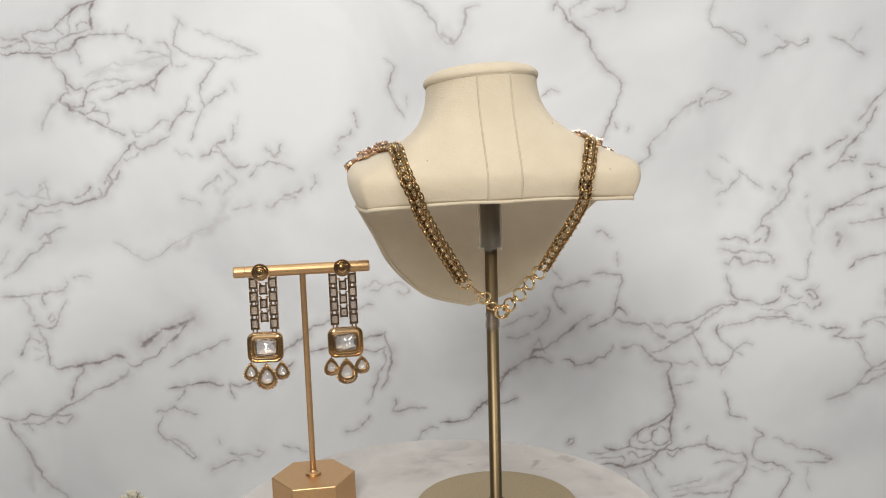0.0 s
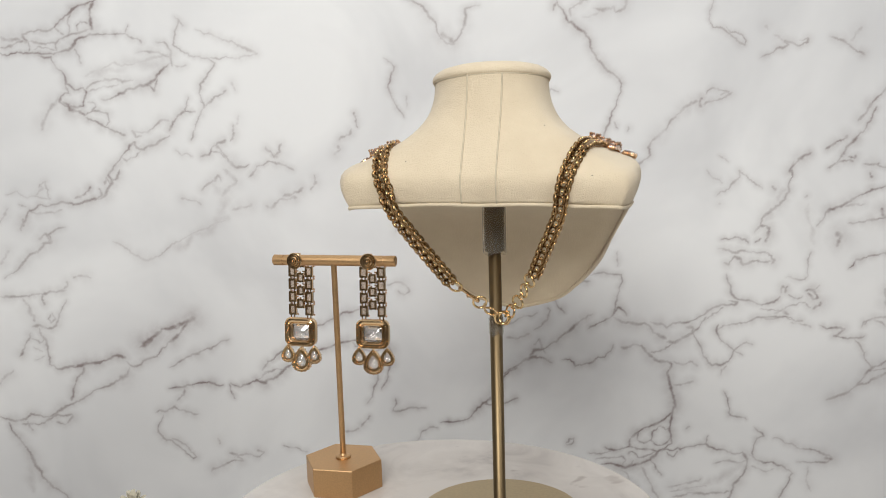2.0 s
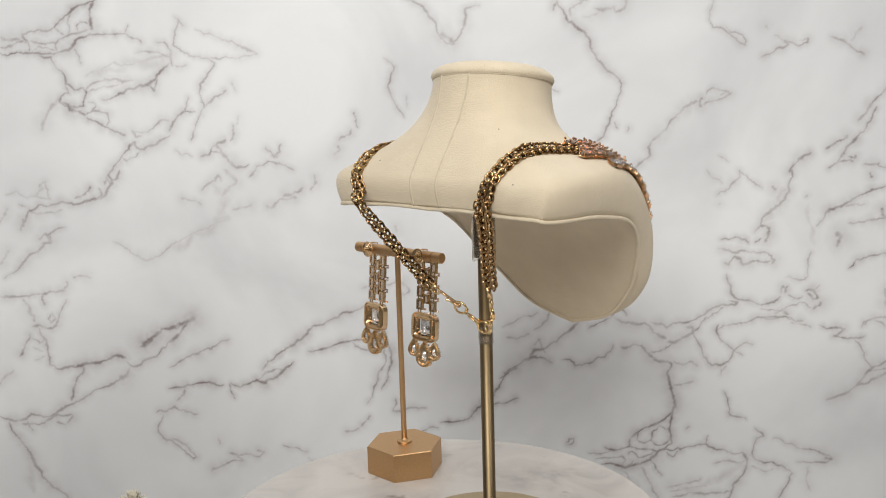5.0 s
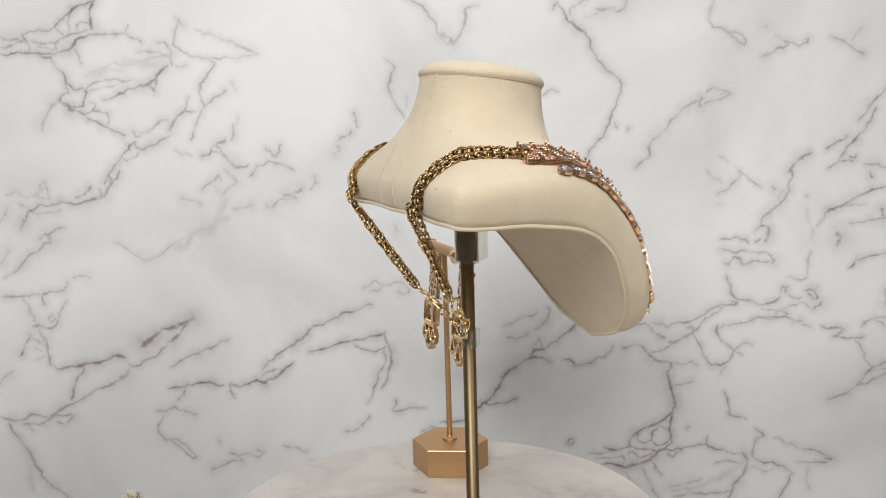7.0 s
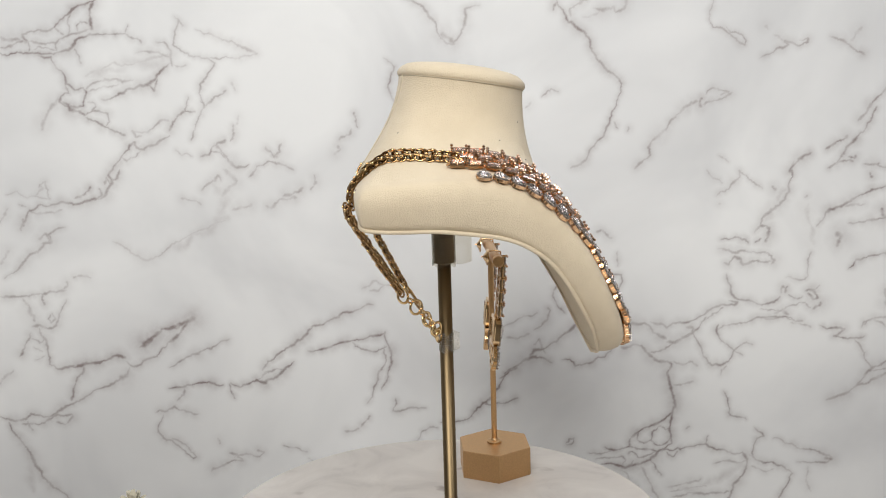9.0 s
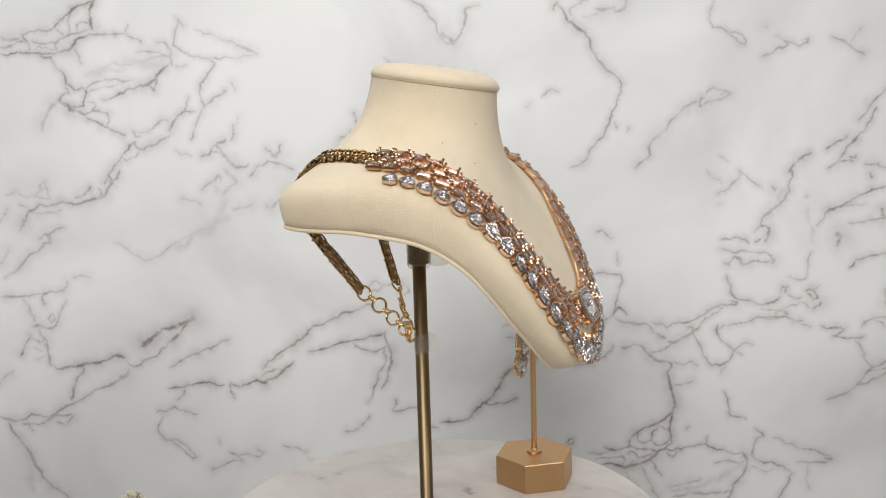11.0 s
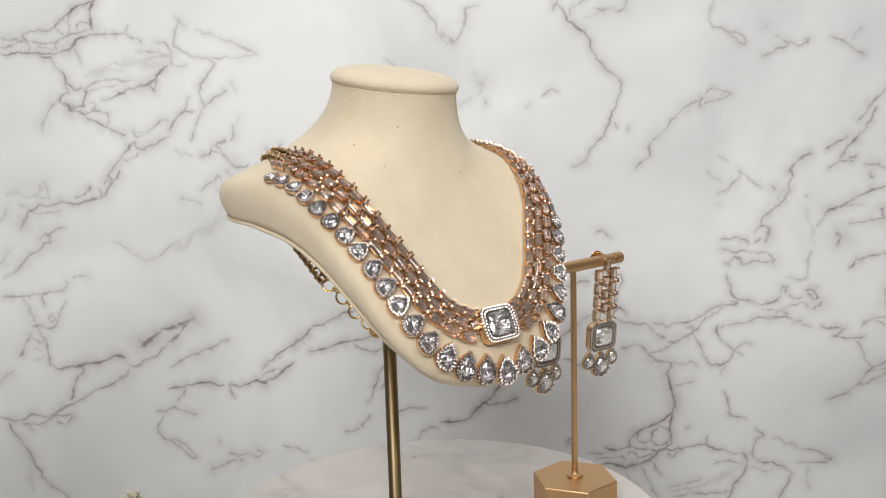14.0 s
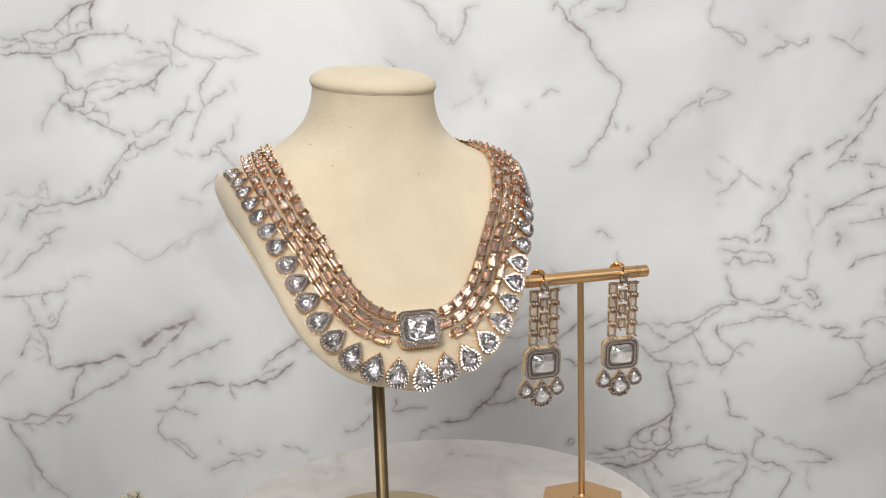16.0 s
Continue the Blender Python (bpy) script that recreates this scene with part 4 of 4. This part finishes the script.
def pear_setting_mesh(sparkle):
    bm = bmesh.new()
    if sparkle:
        sparkle_cup(bm, even_run(pear_outline(PEAR_W * 0.74, PEAR_H * 0.74, 28), 13), 0.0026, 0.0002, 3, 5)
    out = pear_outline(PEAR_W, PEAR_H, 22)
    ring_wall(bm, out, 0.70 if sparkle else 0.56, 0.0, 0.0032, 0, 2, 0)
    for x, y in even_run(out, 20):
        ball(bm, (x * 0.92, y * 0.92, 0.0), 0.00060, 0)
    tube(bm, [(x * 0.80, y * 0.80, 0.0002) for x, y in out], 0.0009, 6, True)
    # halo of small beads, and a scalloped row on the wall under it
    for k, (x, y) in enumerate(even_run(out, 22)):
        ball(bm, (x * 0.90, y * 0.90, 0.0036 + 0.0007 * (k % 2)), 0.00070, 1)
    for x, y in even_run(out, 18):
        ball(bm, (x * 0.78, y * 0.78, 0.0037), 0.00045, 1)
    for x, y in even_run(out, 18):
        tube(bm, [(x * 0.99, y * 0.99, 0.0004), (x * 0.99, y * 0.99, 0.0030)], 0.00038, 4)
    for x, y in ((0, 0.54), (0.0034 / PEAR_W, -0.40), (-0.0034 / PEAR_W, -0.40)):
        ball(bm, (x * PEAR_W, y * PEAR_H * 0.66, 0.0050), 0.00065, 1)
    return mesh_of("pear_setting", bm, [ROSE_GOLD, SILVER, GAP, SPARKLE])


def pear_gem_mesh():
    bm = bmesh.new()
    n = 16
    out = even_run(pear_outline(PEAR_W * 0.76, PEAR_H * 0.76, 28), n)
    rings = []
    for k, (s, z) in enumerate(((0.10, 0.0004), (0.42, 0.0014), (0.74, 0.0024), (1.0, 0.0034), (0.86, 0.0044), (0.66, 0.0052), (0.42, 0.0056))):
        o = (out + np.roll(out, -1, axis=0)) / 2 if k % 2 else out
        rings.append([bm.verts.new((x * s, y * s, z)) for x, y in o])
    for k, (a, b) in enumerate(zip(rings, rings[1:])):
        for i in range(n):
            j = (i + 1) % n
            if k % 2 == 0:
                bm.faces.new((a[i], a[j], b[i]))
                bm.faces.new((a[j], b[j], b[i]))
            else:
                bm.faces.new((a[i], b[j], b[i]))
                bm.faces.new((a[i], a[j], b[j]))
    bm.faces.new(rings[0][::-1])
    # crossed facets on the table
    top = bm.verts.new((0.0001, -0.0004, 0.0058))
    for i in range(n):
        bm.faces.new((rings[-1][i], rings[-1][(i + 1) % n], top))
    jig = random.Random(7)
    for v in bm.verts:
        v.co += Vector([jig.uniform(-0.00016, 0.00016) for _ in range(3)])
    bmesh.ops.recalc_face_normals(bm, faces=bm.faces[:])
    return mesh_of("pear_gem", bm, [CRYSTAL])


def baguette_setting_mesh(w, h, inner=0.82, base=False):
    """An open box with a pin at each corner that holds the stone."""
    bm = bmesh.new()
    out = [(w / 2, h / 2), (-w / 2, h / 2), (-w / 2, -h / 2), (w / 2, -h / 2)]
    ring_wall(bm, out, inner, 0.0, 0.0016)
    if base:
        bm.faces.new([bm.verts.new((x * 0.95, y * 0.95, 0.0003)) for x, y in out])
        for sy in (-1, 1):
            # loops that join the link to its neighbours
            oval(bm, 0.0, sy * h * 0.60, w * 0.22, h * 0.16, 0.00045, 0.0, 8)
    for sx in (-1, 1):
        tube(bm, [(sx * w * 0.47, -h * 0.46, 0.0019), (sx * w * 0.47, h * 0.46, 0.0019)], 0.00032, 5)
        for sy in (-1, 1):
            x, y = sx * w * 0.40, sy * h * 0.51
            tube(bm, [(x, y, 0.0008), (x, y, 0.0038)], 0.00040, 5)
            ball(bm, (x, y, 0.0042), 0.00094, 1)
    return mesh_of("baguette_setting", bm, [ROSE_GOLD, CHAMPAGNE])


def baguette_gem_mesh(w, h):
    """A step-cut stone: long parallel facets up to a narrow table."""
    bm = bmesh.new()
    levels = ((0.30, 0.70, 0.0004), (0.62, 0.84, 0.0012), (0.93, 0.95, 0.0020), (0.93, 0.95, 0.0025), (0.70, 0.86, 0.0032), (0.46, 0.76, 0.0036), (0.26, 0.68, 0.0037))
    rings = [[bm.verts.new((sx * w / 2 * a, sy * h / 2 * b, z)) for sx, sy in ((1, 1), (-1, 1), (-1, -1), (1, -1))] for a, b, z in levels]
    for a, b in zip(rings, rings[1:]):
        for i in range(4):
            bm.faces.new((a[i], a[(i + 1) % 4], b[(i + 1) % 4], b[i]))
    bm.faces.new(rings[0][::-1])
    bm.faces.new(rings[-1])
    return mesh_of("baguette_gem", bm, [BLUSH])


def frame_mesh(w, h, r, inner, deep, sparkle=False):
    bm = bmesh.new()
    out = rounded_rect(w, h, r, 5)
    if sparkle:
        sparkle_cup(bm, even_run(rounded_rect(w * inner, h * inner, r * inner, 3), 14), deep, 0.0010, 3, 9)
    ring_wall(bm, out, inner, 0.0, deep, 0, 2, 0)
    tube(bm, [(x * 0.97, y * 0.97, -0.0002) for x, y in out], 0.0007, 6, True)
    tube(bm, [(x * (inner + 0.03), y * (inner + 0.03), -0.0002) for x, y in out], 0.0006, 6, True)
    # two rows of beads round the stone
    for s, rad in ((0.945, 0.00086), (0.79, 0.00086)):
        run = spline([(x * s, y * s) for x, y in out + out[:1]], int(2 * (w + h) * s / 0.00178))
        for x, y in run[:-1]:
            ball(bm, (x, y, deep + 0.0003), rad, 1)
    tube(bm, [(x * (inner + 1) / 2, y * (inner + 1) / 2, 0.0006) for x, y in out], 0.0017, 8, True)
    # milled rows down both sides of the back
    for sx in (-1, 1):
        for k in range(11):
            y = (k - 5) * h * 0.066
            tube(bm, [(sx * w * 0.49, y, -0.0006), (sx * w * (inner / 2 + 0.05), y, -0.0014)], 0.00058, 4)
    return mesh_of("frame", bm, [YELLOW_GOLD, SILVER, GAP, SPARKLE])


def cut_gem_mesh(w, h, z):
    """A rectangular stone with crossed facets."""
    bm = bmesh.new()
    base = rounded_rect(w, h, h * 0.10, 1)
    n = 16
    out = spline(base + base[:1], n + 1)[:-1]
    rings = []
    for k, (s, dz) in enumerate(((0.10, -0.0042), (0.42, -0.0030), (0.74, -0.0016), (1.0, 0.0), (0.84, 0.0013), (0.62, 0.0021), (0.40, 0.0025))):
        sh = (out + np.roll(out, -1, axis=0)) / 2 if k % 2 else out
        rings.append([bm.verts.new((x * s, y * s, z + dz)) for x, y in sh])
    for k, (p, q) in enumerate(zip(rings, rings[1:])):
        for i in range(n):
            j = (i + 1) % n
            if k % 2 == 0:
                bm.faces.new((p[i], p[j], q[i]))
                bm.faces.new((p[j], q[j], q[i]))
            else:
                bm.faces.new((p[i], q[j], q[i]))
                bm.faces.new((p[i], p[j], q[j]))
    bm.faces.new(rings[0][::-1])
    bm.faces.new(rings[-1])
    jig = random.Random(11)
    for v in bm.verts:
        v.co += Vector([jig.uniform(-0.00025, 0.00025) for _ in range(3)])
    bmesh.ops.recalc_face_normals(bm, faces=bm.faces[:])
    return mesh_of("cut_gem", bm, [CRYSTAL])


PEAR_SETTING, PEAR_GEM = pear_setting_mesh(True), pear_gem_mesh()
BAG_W, BAG_H = 0.0050, 0.0076
BAG_SETTING, BAG_GEM = baguette_setting_mesh(BAG_W, BAG_H, base=True), baguette_gem_mesh(BAG_W, BAG_H)
FRAME, FRAME_GEM = frame_mesh(0.0232, 0.0196, 0.0042, 0.66, 0.0050, True), cut_gem_mesh(0.0158, 0.0130, 0.0058)


def pear_drop(m, parent):
    p = share("pear_setting", PEAR_SETTING, m, parent, "pear-shaped setting with a beaded halo")
    share("gem", PEAR_GEM, Matrix(), p, "clear faceted pear stone")
    return p


def baguette(m, parent):
    p = share("baguette_link", BAG_SETTING, m, parent)
    share("gem", BAG_GEM, Matrix(), p, "clear step-cut baguette stone")
    return p


def on_bust(q, lift=0.0):
    """The nearest place on the bust's cover and its normal."""
    co, nor, _, _ = BUST_TREE.find_nearest(Vector(q))
    if nor.dot(co - Vector((0, -0.03, 0.2))) < 0:
        nor = -nor
    return co + nor * lift, nor


def seat(co, nor, along):
    """A pose at co with z along the normal and y along the given way."""
    z = nor.normalized()
    x = along.cross(z).normalized()
    y = z.cross(x)
    return Matrix.Translation(co) @ Matrix((x, y, z)).transposed().to_4x4()


# ---- necklace: places seen from the pole ----
necklace = tagged(new("necklace"), "gold necklace of baguette rows and pear drops draped over bust", "necklace")
PEAR_LINE = [(0.0862, -0.0175, 0.2425), (0.0832, -0.0338, 0.2378), (0.0785, -0.0510, 0.2268), (0.0707, -0.0680, 0.2103), (0.0634, -0.0785, 0.1946),
             (0.0552, -0.0886, 0.1770), (0.0440, -0.0976, 0.1592), (0.0245, -0.1038, 0.1450), (0.0, -0.1070, 0.1392)]
BAND_LINE = [(0.0705, -0.0060, 0.2520), (0.0712, -0.0305, 0.2470), (0.0668, -0.0511, 0.2342), (0.0596, -0.0663, 0.2184), (0.0514, -0.0761, 0.2038),
             (0.0422, -0.0872, 0.1866), (0.0320, -0.0948, 0.1738), (0.0184, -0.0993, 0.1658), (0.0, -0.1009, 0.1635)]

def sway(q):
    """The necklace hangs a little towards the bust's left shoulder."""
    return q + Vector(((0.0038 if q.x > 0 else 0.0020) * max(0.0, min(1.0, (q.z - 0.145) / 0.07)), 0, 0))


fine = spline(PEAR_LINE, 600)
run = np.concatenate([[0], np.cumsum(np.linalg.norm(np.diff(fine, axis=0), axis=1))])
# seventeen drops a side count the middle one; they grow towards it
pitch = np.array([0.75 + 0.50 * (i / 16) for i in range(17)])
stops = np.concatenate([[0], np.cumsum((pitch[1:] + pitch[:-1]) / 2)])
stops *= run[-1] / stops[-1]
rng = random.Random(3)
for i, d in enumerate(stops):
    q = Vector([np.interp(d, run, fine[:, k]) for k in range(3)])
    ahead = Vector([np.interp(min(d + 0.002, run[-1]), run, fine[:, k]) for k in range(3)])
    behind = Vector([np.interp(d - 0.002, run, fine[:, k]) for k in range(3)])
    size = 0.69 + 0.42 * (i / 16)
    for sx in ((1, -1) if i < 16 else (1,)):
        f = Vector((sx, 1, 1))
        co, nor = on_bust(sway(q * f), 0.0006)
        way = (ahead - behind) * f
        tip = nor.cross(way).normalized()
        if tip.z < 0 if i > 3 else tip.dot(Vector((-sx, 0, 0.5))) < 0:
            tip = -tip
        m = seat(co, nor, tip) @ pose(0, 0, 0, rng.uniform(-5, 5), rng.uniform(-5, 5), rng.uniform(-5, 5)) @ Matrix.Diagonal((size, size * (0.86 + 0.14 * i / 16), size * 0.78, 1))
        pear_drop(m, necklace)

fine = spline(BAND_LINE, 600)
run = np.concatenate([[0], np.cumsum(np.linalg.norm(np.diff(fine, axis=0), axis=1))])
step = 0.0093
for sx in (1, -1):
    f = Vector((sx, 1, 1))
    for row in (-1, 0, 1):
        d = 0.0 if row else step / 2
        while d < run[-1] - 0.0145:
            q = Vector([np.interp(d, run, fine[:, k]) for k in range(3)]) * f
            a = Vector([np.interp(d + 0.003, run, fine[:, k]) for k in range(3)]) * f
            b = Vector([np.interp(max(d - 0.003, 0), run, fine[:, k]) for k in range(3)]) * f
            co, nor = on_bust(sway(q))
            out = nor.cross(a - b).normalized() * sx
            co, nor = on_bust(sway(q) - out * row * 0.0067, 0.0009)
            # over the shoulder the band lies flatter than the cover
            nor = nor.lerp(Vector((0, 0, 1)), 0.45 * max(0.0, min(1.0, (co.z - 0.225) / 0.02))).normalized()
            along = (a - b).normalized()
            m = seat(co, nor, along) @ pose(0, 0, 0, rng.uniform(-2.5, 2.5), rng.uniform(-3, 3), rng.uniform(-4, 4))
            baguette(m, necklace)
            d += step
co, nor = on_bust((0.0, -0.101, 0.1632), 0.0012)
centre = share("centre_frame", FRAME, seat(co, nor, Vector((0, 0, 1))), necklace, "rectangular frame with two beaded rows")
share("gem", FRAME_GEM, Matrix(), centre, "large clear rectangular stone")


# woven chain over the shoulders, hanging free behind
bm = bmesh.new()
for cx in (-0.0033, 0.0033):
    oval(bm, cx, 0.0, 0.0016, 0.0024, 0.00062, 0.0012)
    tube(bm, [(cx * 0.96, 0.0019 + 0.0026 * math.cos(a), 0.0006 + 0.0017 * math.sin(a)) for a in (2 * math.pi * i / 10 for i in range(10))], 0.00058, 5, True)
    ball(bm, (cx * 1.16, -0.0004, 0.0023), 0.00092, 1)
    ball(bm, (cx * 1.05, -0.0002, -0.0012), 0.0008, 1)
oval(bm, 0.0, 0.0019, 0.0017, 0.0022, 0.00060, -0.0010)
ball(bm, (0.0, 0.0019, 0.0020), 0.00095, 1)
tube(bm, [(-0.0030, 0.0002, 0.0004), (0.0030, 0.0002, 0.0004)], 0.0005, 5)
CHAIN_LINK = mesh_of("chain_link", bm, [DARK_GOLD, OLD_GOLD], smooth=True)
bm = bmesh.new()
oval(bm, 0, 0, 0.0042, 0.0042, 0.00078, 0.0, 24)
RING = mesh_of("ring", bm, [OLD_GOLD], smooth=True)
bm = bmesh.new()
oval(bm, 0, 0, 0.0013, 0.0024, 0.0007, 0.0, 12)
JUMP = mesh_of("jump_ring", bm, [OLD_GOLD], smooth=True)

CHAIN_LEFT = [(0.0700, -0.0100, 0.2525), (0.0640, 0.0160, 0.2560), (0.0630, 0.0330, 0.2530), (0.0612, 0.0450, 0.2440), (0.0575, 0.0525, 0.2320),
              (0.0540, 0.0545, 0.2250), (0.0515, 0.0510, 0.2165), (0.0425, 0.0418, 0.2000), (0.0328, 0.0332, 0.1842), (0.0236, 0.0248, 0.1692)]
CHAIN_RIGHT = [(-0.0680, -0.0100, 0.2525), (-0.0628, 0.0160, 0.2560), (-0.0590, 0.0330, 0.2535), (-0.0545, 0.0440, 0.2455), (-0.0510, 0.0510, 0.2360),
               (-0.0486, 0.0540, 0.2260), (-0.0475, 0.0505, 0.2175), (-0.0418, 0.0425, 0.2028), (-0.0352, 0.0345, 0.1888), (-0.0292, 0.0267, 0.1750)]
for path in (CHAIN_LEFT, CHAIN_RIGHT):
    pts = [Vector(q) for q in spline(path, 28)]
    for i in range(27):
        q, d = (pts[i] + pts[i + 1]) / 2, pts[i + 1] - pts[i]
        co, nor = on_bust(q)
        if q.z > 0.226:
            q = co + nor * 0.0008
            n2 = nor
        else:
            n2 = Vector((0.25 if q.x > 0 else -0.25, 1.0, 0.25))
            n2 = n2 - d.normalized() * n2.dot(d.normalized())
        share("chain_link", CHAIN_LINK, seat(q, n2, d.normalized()) @ pose(0, 0, 0, rng.uniform(-6, 6), rng.uniform(-8, 8), 0) @ Matrix.Diagonal((0.90, 1.2, 0.95, 1)), necklace)


def ring_run(points, turn_by):
    """Rings with a small link between each two, along points."""
    pts = [Vector(q) for q in points]
    for i, q in enumerate(pts):
        d = (pts[min(i + 1, len(pts) - 1)] - pts[max(i - 1, 0)]).normalized() if len(pts) > 1 else Vector((0.6, 0.45, 0.65))
        face = Vector((0.52, 0.85, 0.15))
        face = face - d * face.dot(d)
        m = seat(q, face, d) @ pose(0, 0, 0, 0, turn_by * (1 if i % 2 else -1), 0)
        share("ring", RING, m, necklace)
        if i + 1 < len(pts):
            share("jump_ring", JUMP, seat((q + pts[i + 1]) / 2, Vector((1, 0.4, 0.6)), d), necklace)


ring_run([(-0.0264, 0.0250, 0.1711), (-0.0219, 0.0177, 0.1630), (-0.0168, 0.0112, 0.1544), (-0.0112, 0.0058, 0.1466), (-0.0066, 0.0038, 0.1418)], 10)
ring_run([(0.0212, 0.0226, 0.1664)], 0)
ring_run([(0.0078, 0.0138, 0.1545), (0.0012, 0.0094, 0.1478), (-0.0046, 0.0062, 0.1424)], 18)
bm = bmesh.new()
hook = spline([(0.0196, 0.0212, 0.1648), (0.0178, 0.0202, 0.1634), (0.0150, 0.0184, 0.1610), (0.0122, 0.0164, 0.1584), (0.0092, 0.0142, 0.1562), (0.0086, 0.0146, 0.1548),
               (0.0098, 0.0160, 0.1556), (0.0116, 0.0176, 0.1578), (0.0136, 0.0190, 0.1592), (0.0148, 0.0200, 0.1590)], 40)
tube(bm, hook, 0.0010, 7)
part("hook", bm, YELLOW_GOLD, necklace, "gold hook clasp", smooth=True)


# ---- earrings on the bar ----
EARRING_Y = -0.0412
EAR_BIG, EAR_MID = baguette_setting_mesh(0.0058, 0.0076, 0.64), baguette_setting_mesh(0.0052, 0.0066, 0.64)
EAR_BIG_GEM, EAR_MID_GEM = baguette_gem_mesh(0.0058, 0.0076), baguette_gem_mesh(0.0052, 0.0066)
for me in (EAR_BIG, EAR_MID):
    me.materials[0] = YELLOW_GOLD
EAR_FRAME, EAR_GEM = frame_mesh(0.0240, 0.0205, 0.0048, 0.61, 0.0040), cut_gem_mesh(0.0152, 0.0128, 0.0046)
for me, stone in ((EAR_BIG_GEM, HONEY), (EAR_MID_GEM, HONEY), (EAR_GEM, CLEAR)):
    me.materials[0] = stone
EAR_PEAR, EAR_PEAR_GEM = pear_setting_mesh(False), PEAR_GEM.copy()
EAR_PEAR.materials[0], EAR_PEAR_GEM.materials[0] = YELLOW_GOLD, CLEAR
FRONT = Matrix.Rotation(radians(90), 4, "X")  # z out towards -y, y upwards


def hang(x, y, z):
    return Matrix.Translation((x, y, z)) @ FRONT


def build_earring():
    e = new("earring")
    bm = bmesh.new()
    m = Matrix.Translation((0, 0.0040, 0.0)) @ Matrix.Rotation(radians(-90), 4, "X")
    lathe(bm, [(0.0058, 0.0), (0.0060, 0.0006), (0.0056, 0.0011), (0.0046, 0.0010), (0.0042, 0.0018), (0.0032, 0.0017), (0.0026, 0.0026), (0.0019, 0.0025), (0.0015, 0.0034), (0.0006, 0.0035)], 24, m)
    part("stud_back", bm, YELLOW_GOLD, e, "round ridged gold stud back")
    bm = bmesh.new()
    tube(bm, [(0, 0.0090, 0.0), (0, 0.0044, 0.0)], 0.0006, 6)
    tube(bm, [(0, 0.0044, 0.0042), (0, 0.0, 0.0050), (0, -0.0046, 0.0046), (0, -0.0052, 0.0)], 0.0006, 6)
    part("post", bm, YELLOW_GOLD, e)
    for cx, zs, big in ((-0.0066, (-0.0085, -0.0178, -0.0272, -0.0366), True), (0.0066, (-0.0085, -0.0178, -0.0272, -0.0366), True),
                        (0.0, (-0.0020, -0.0130, -0.0226, -0.0320), False)):
        for z in zs:
            p = share("baguette_link", EAR_BIG if big else EAR_MID, hang(cx, -0.0046 if z < -0.004 else -0.0052, z), e)
            share("gem", EAR_BIG_GEM if big else EAR_MID_GEM, Matrix(), p, "clear step-cut baguette stone")
    bm = bmesh.new()
    for cx in (-0.0066, 0.0066):
        for z in (-0.0132, -0.0225, -0.0319, -0.0412):
            for dx in (-0.0013, 0.0013):
                tube(bm, [(cx + dx, -0.0052, z + 0.0016), (cx + dx, -0.0052, z - 0.0016)], 0.00055, 5)
    for z in (-0.0085, -0.0178, -0.0272):
        for dx in (-0.0032, 0.0032):
            tube(bm, [(dx * 1.35, -0.0050, z), (dx * 0.5, -0.0050, z + 0.0002)], 0.0005, 5)
    part("connectors", bm, YELLOW_GOLD, e)
    fr = share("frame", EAR_FRAME, hang(0, -0.0032, -0.0528), e, "rectangular frame with beaded rows")
    share("gem", EAR_GEM, Matrix(), fr, "clear rectangular stone")
    for x, z, s in ((-0.0106, -0.0693, 0.84), (0.0, -0.0732, 1.17), (0.0106, -0.0693, 0.84)):
        d = share("pear_drop", EAR_PEAR, hang(x, -0.0034, z) @ Matrix.Diagonal((s * 1.06, s, s * 0.9, 1)), e, "pear-shaped drop with a beaded halo")
        share("gem", EAR_PEAR_GEM, Matrix(), d, "clear faceted pear stone")
    return e


earring = tagged(build_earring(), "gold drop earring with clear stones, hung on the T-bar", "earring", group="pair of earrings")
earring_twin = copy_thing(earring, Matrix())


def motions():
    walk(turntable, [(t, carry(t, AXIS.x, AXIS.y)) for t in TIMES])
    walk(necklace_stand, [(t, carry(t, 0, 0)) for t in TIMES])
    walk(bust, [(t, carry(t, 0, 0)) for t in TIMES])
    walk(earring_stand, [(t, carry(t, STAND.x, STAND.y)) for t in TIMES])
    walk(necklace, [(t, carry(t, 0, 0)) for t in TIMES])
    walk(earring, [(t, carry(t, 0.1520, EARRING_Y + 0.0015, 0.1697, -5.0, 5.0)) for t in TIMES])
    walk(earring_twin, [(t, carry(t, 0.0970, EARRING_Y + 0.0015, 0.1697, 0.0, 5.0)) for t in TIMES])


motions()
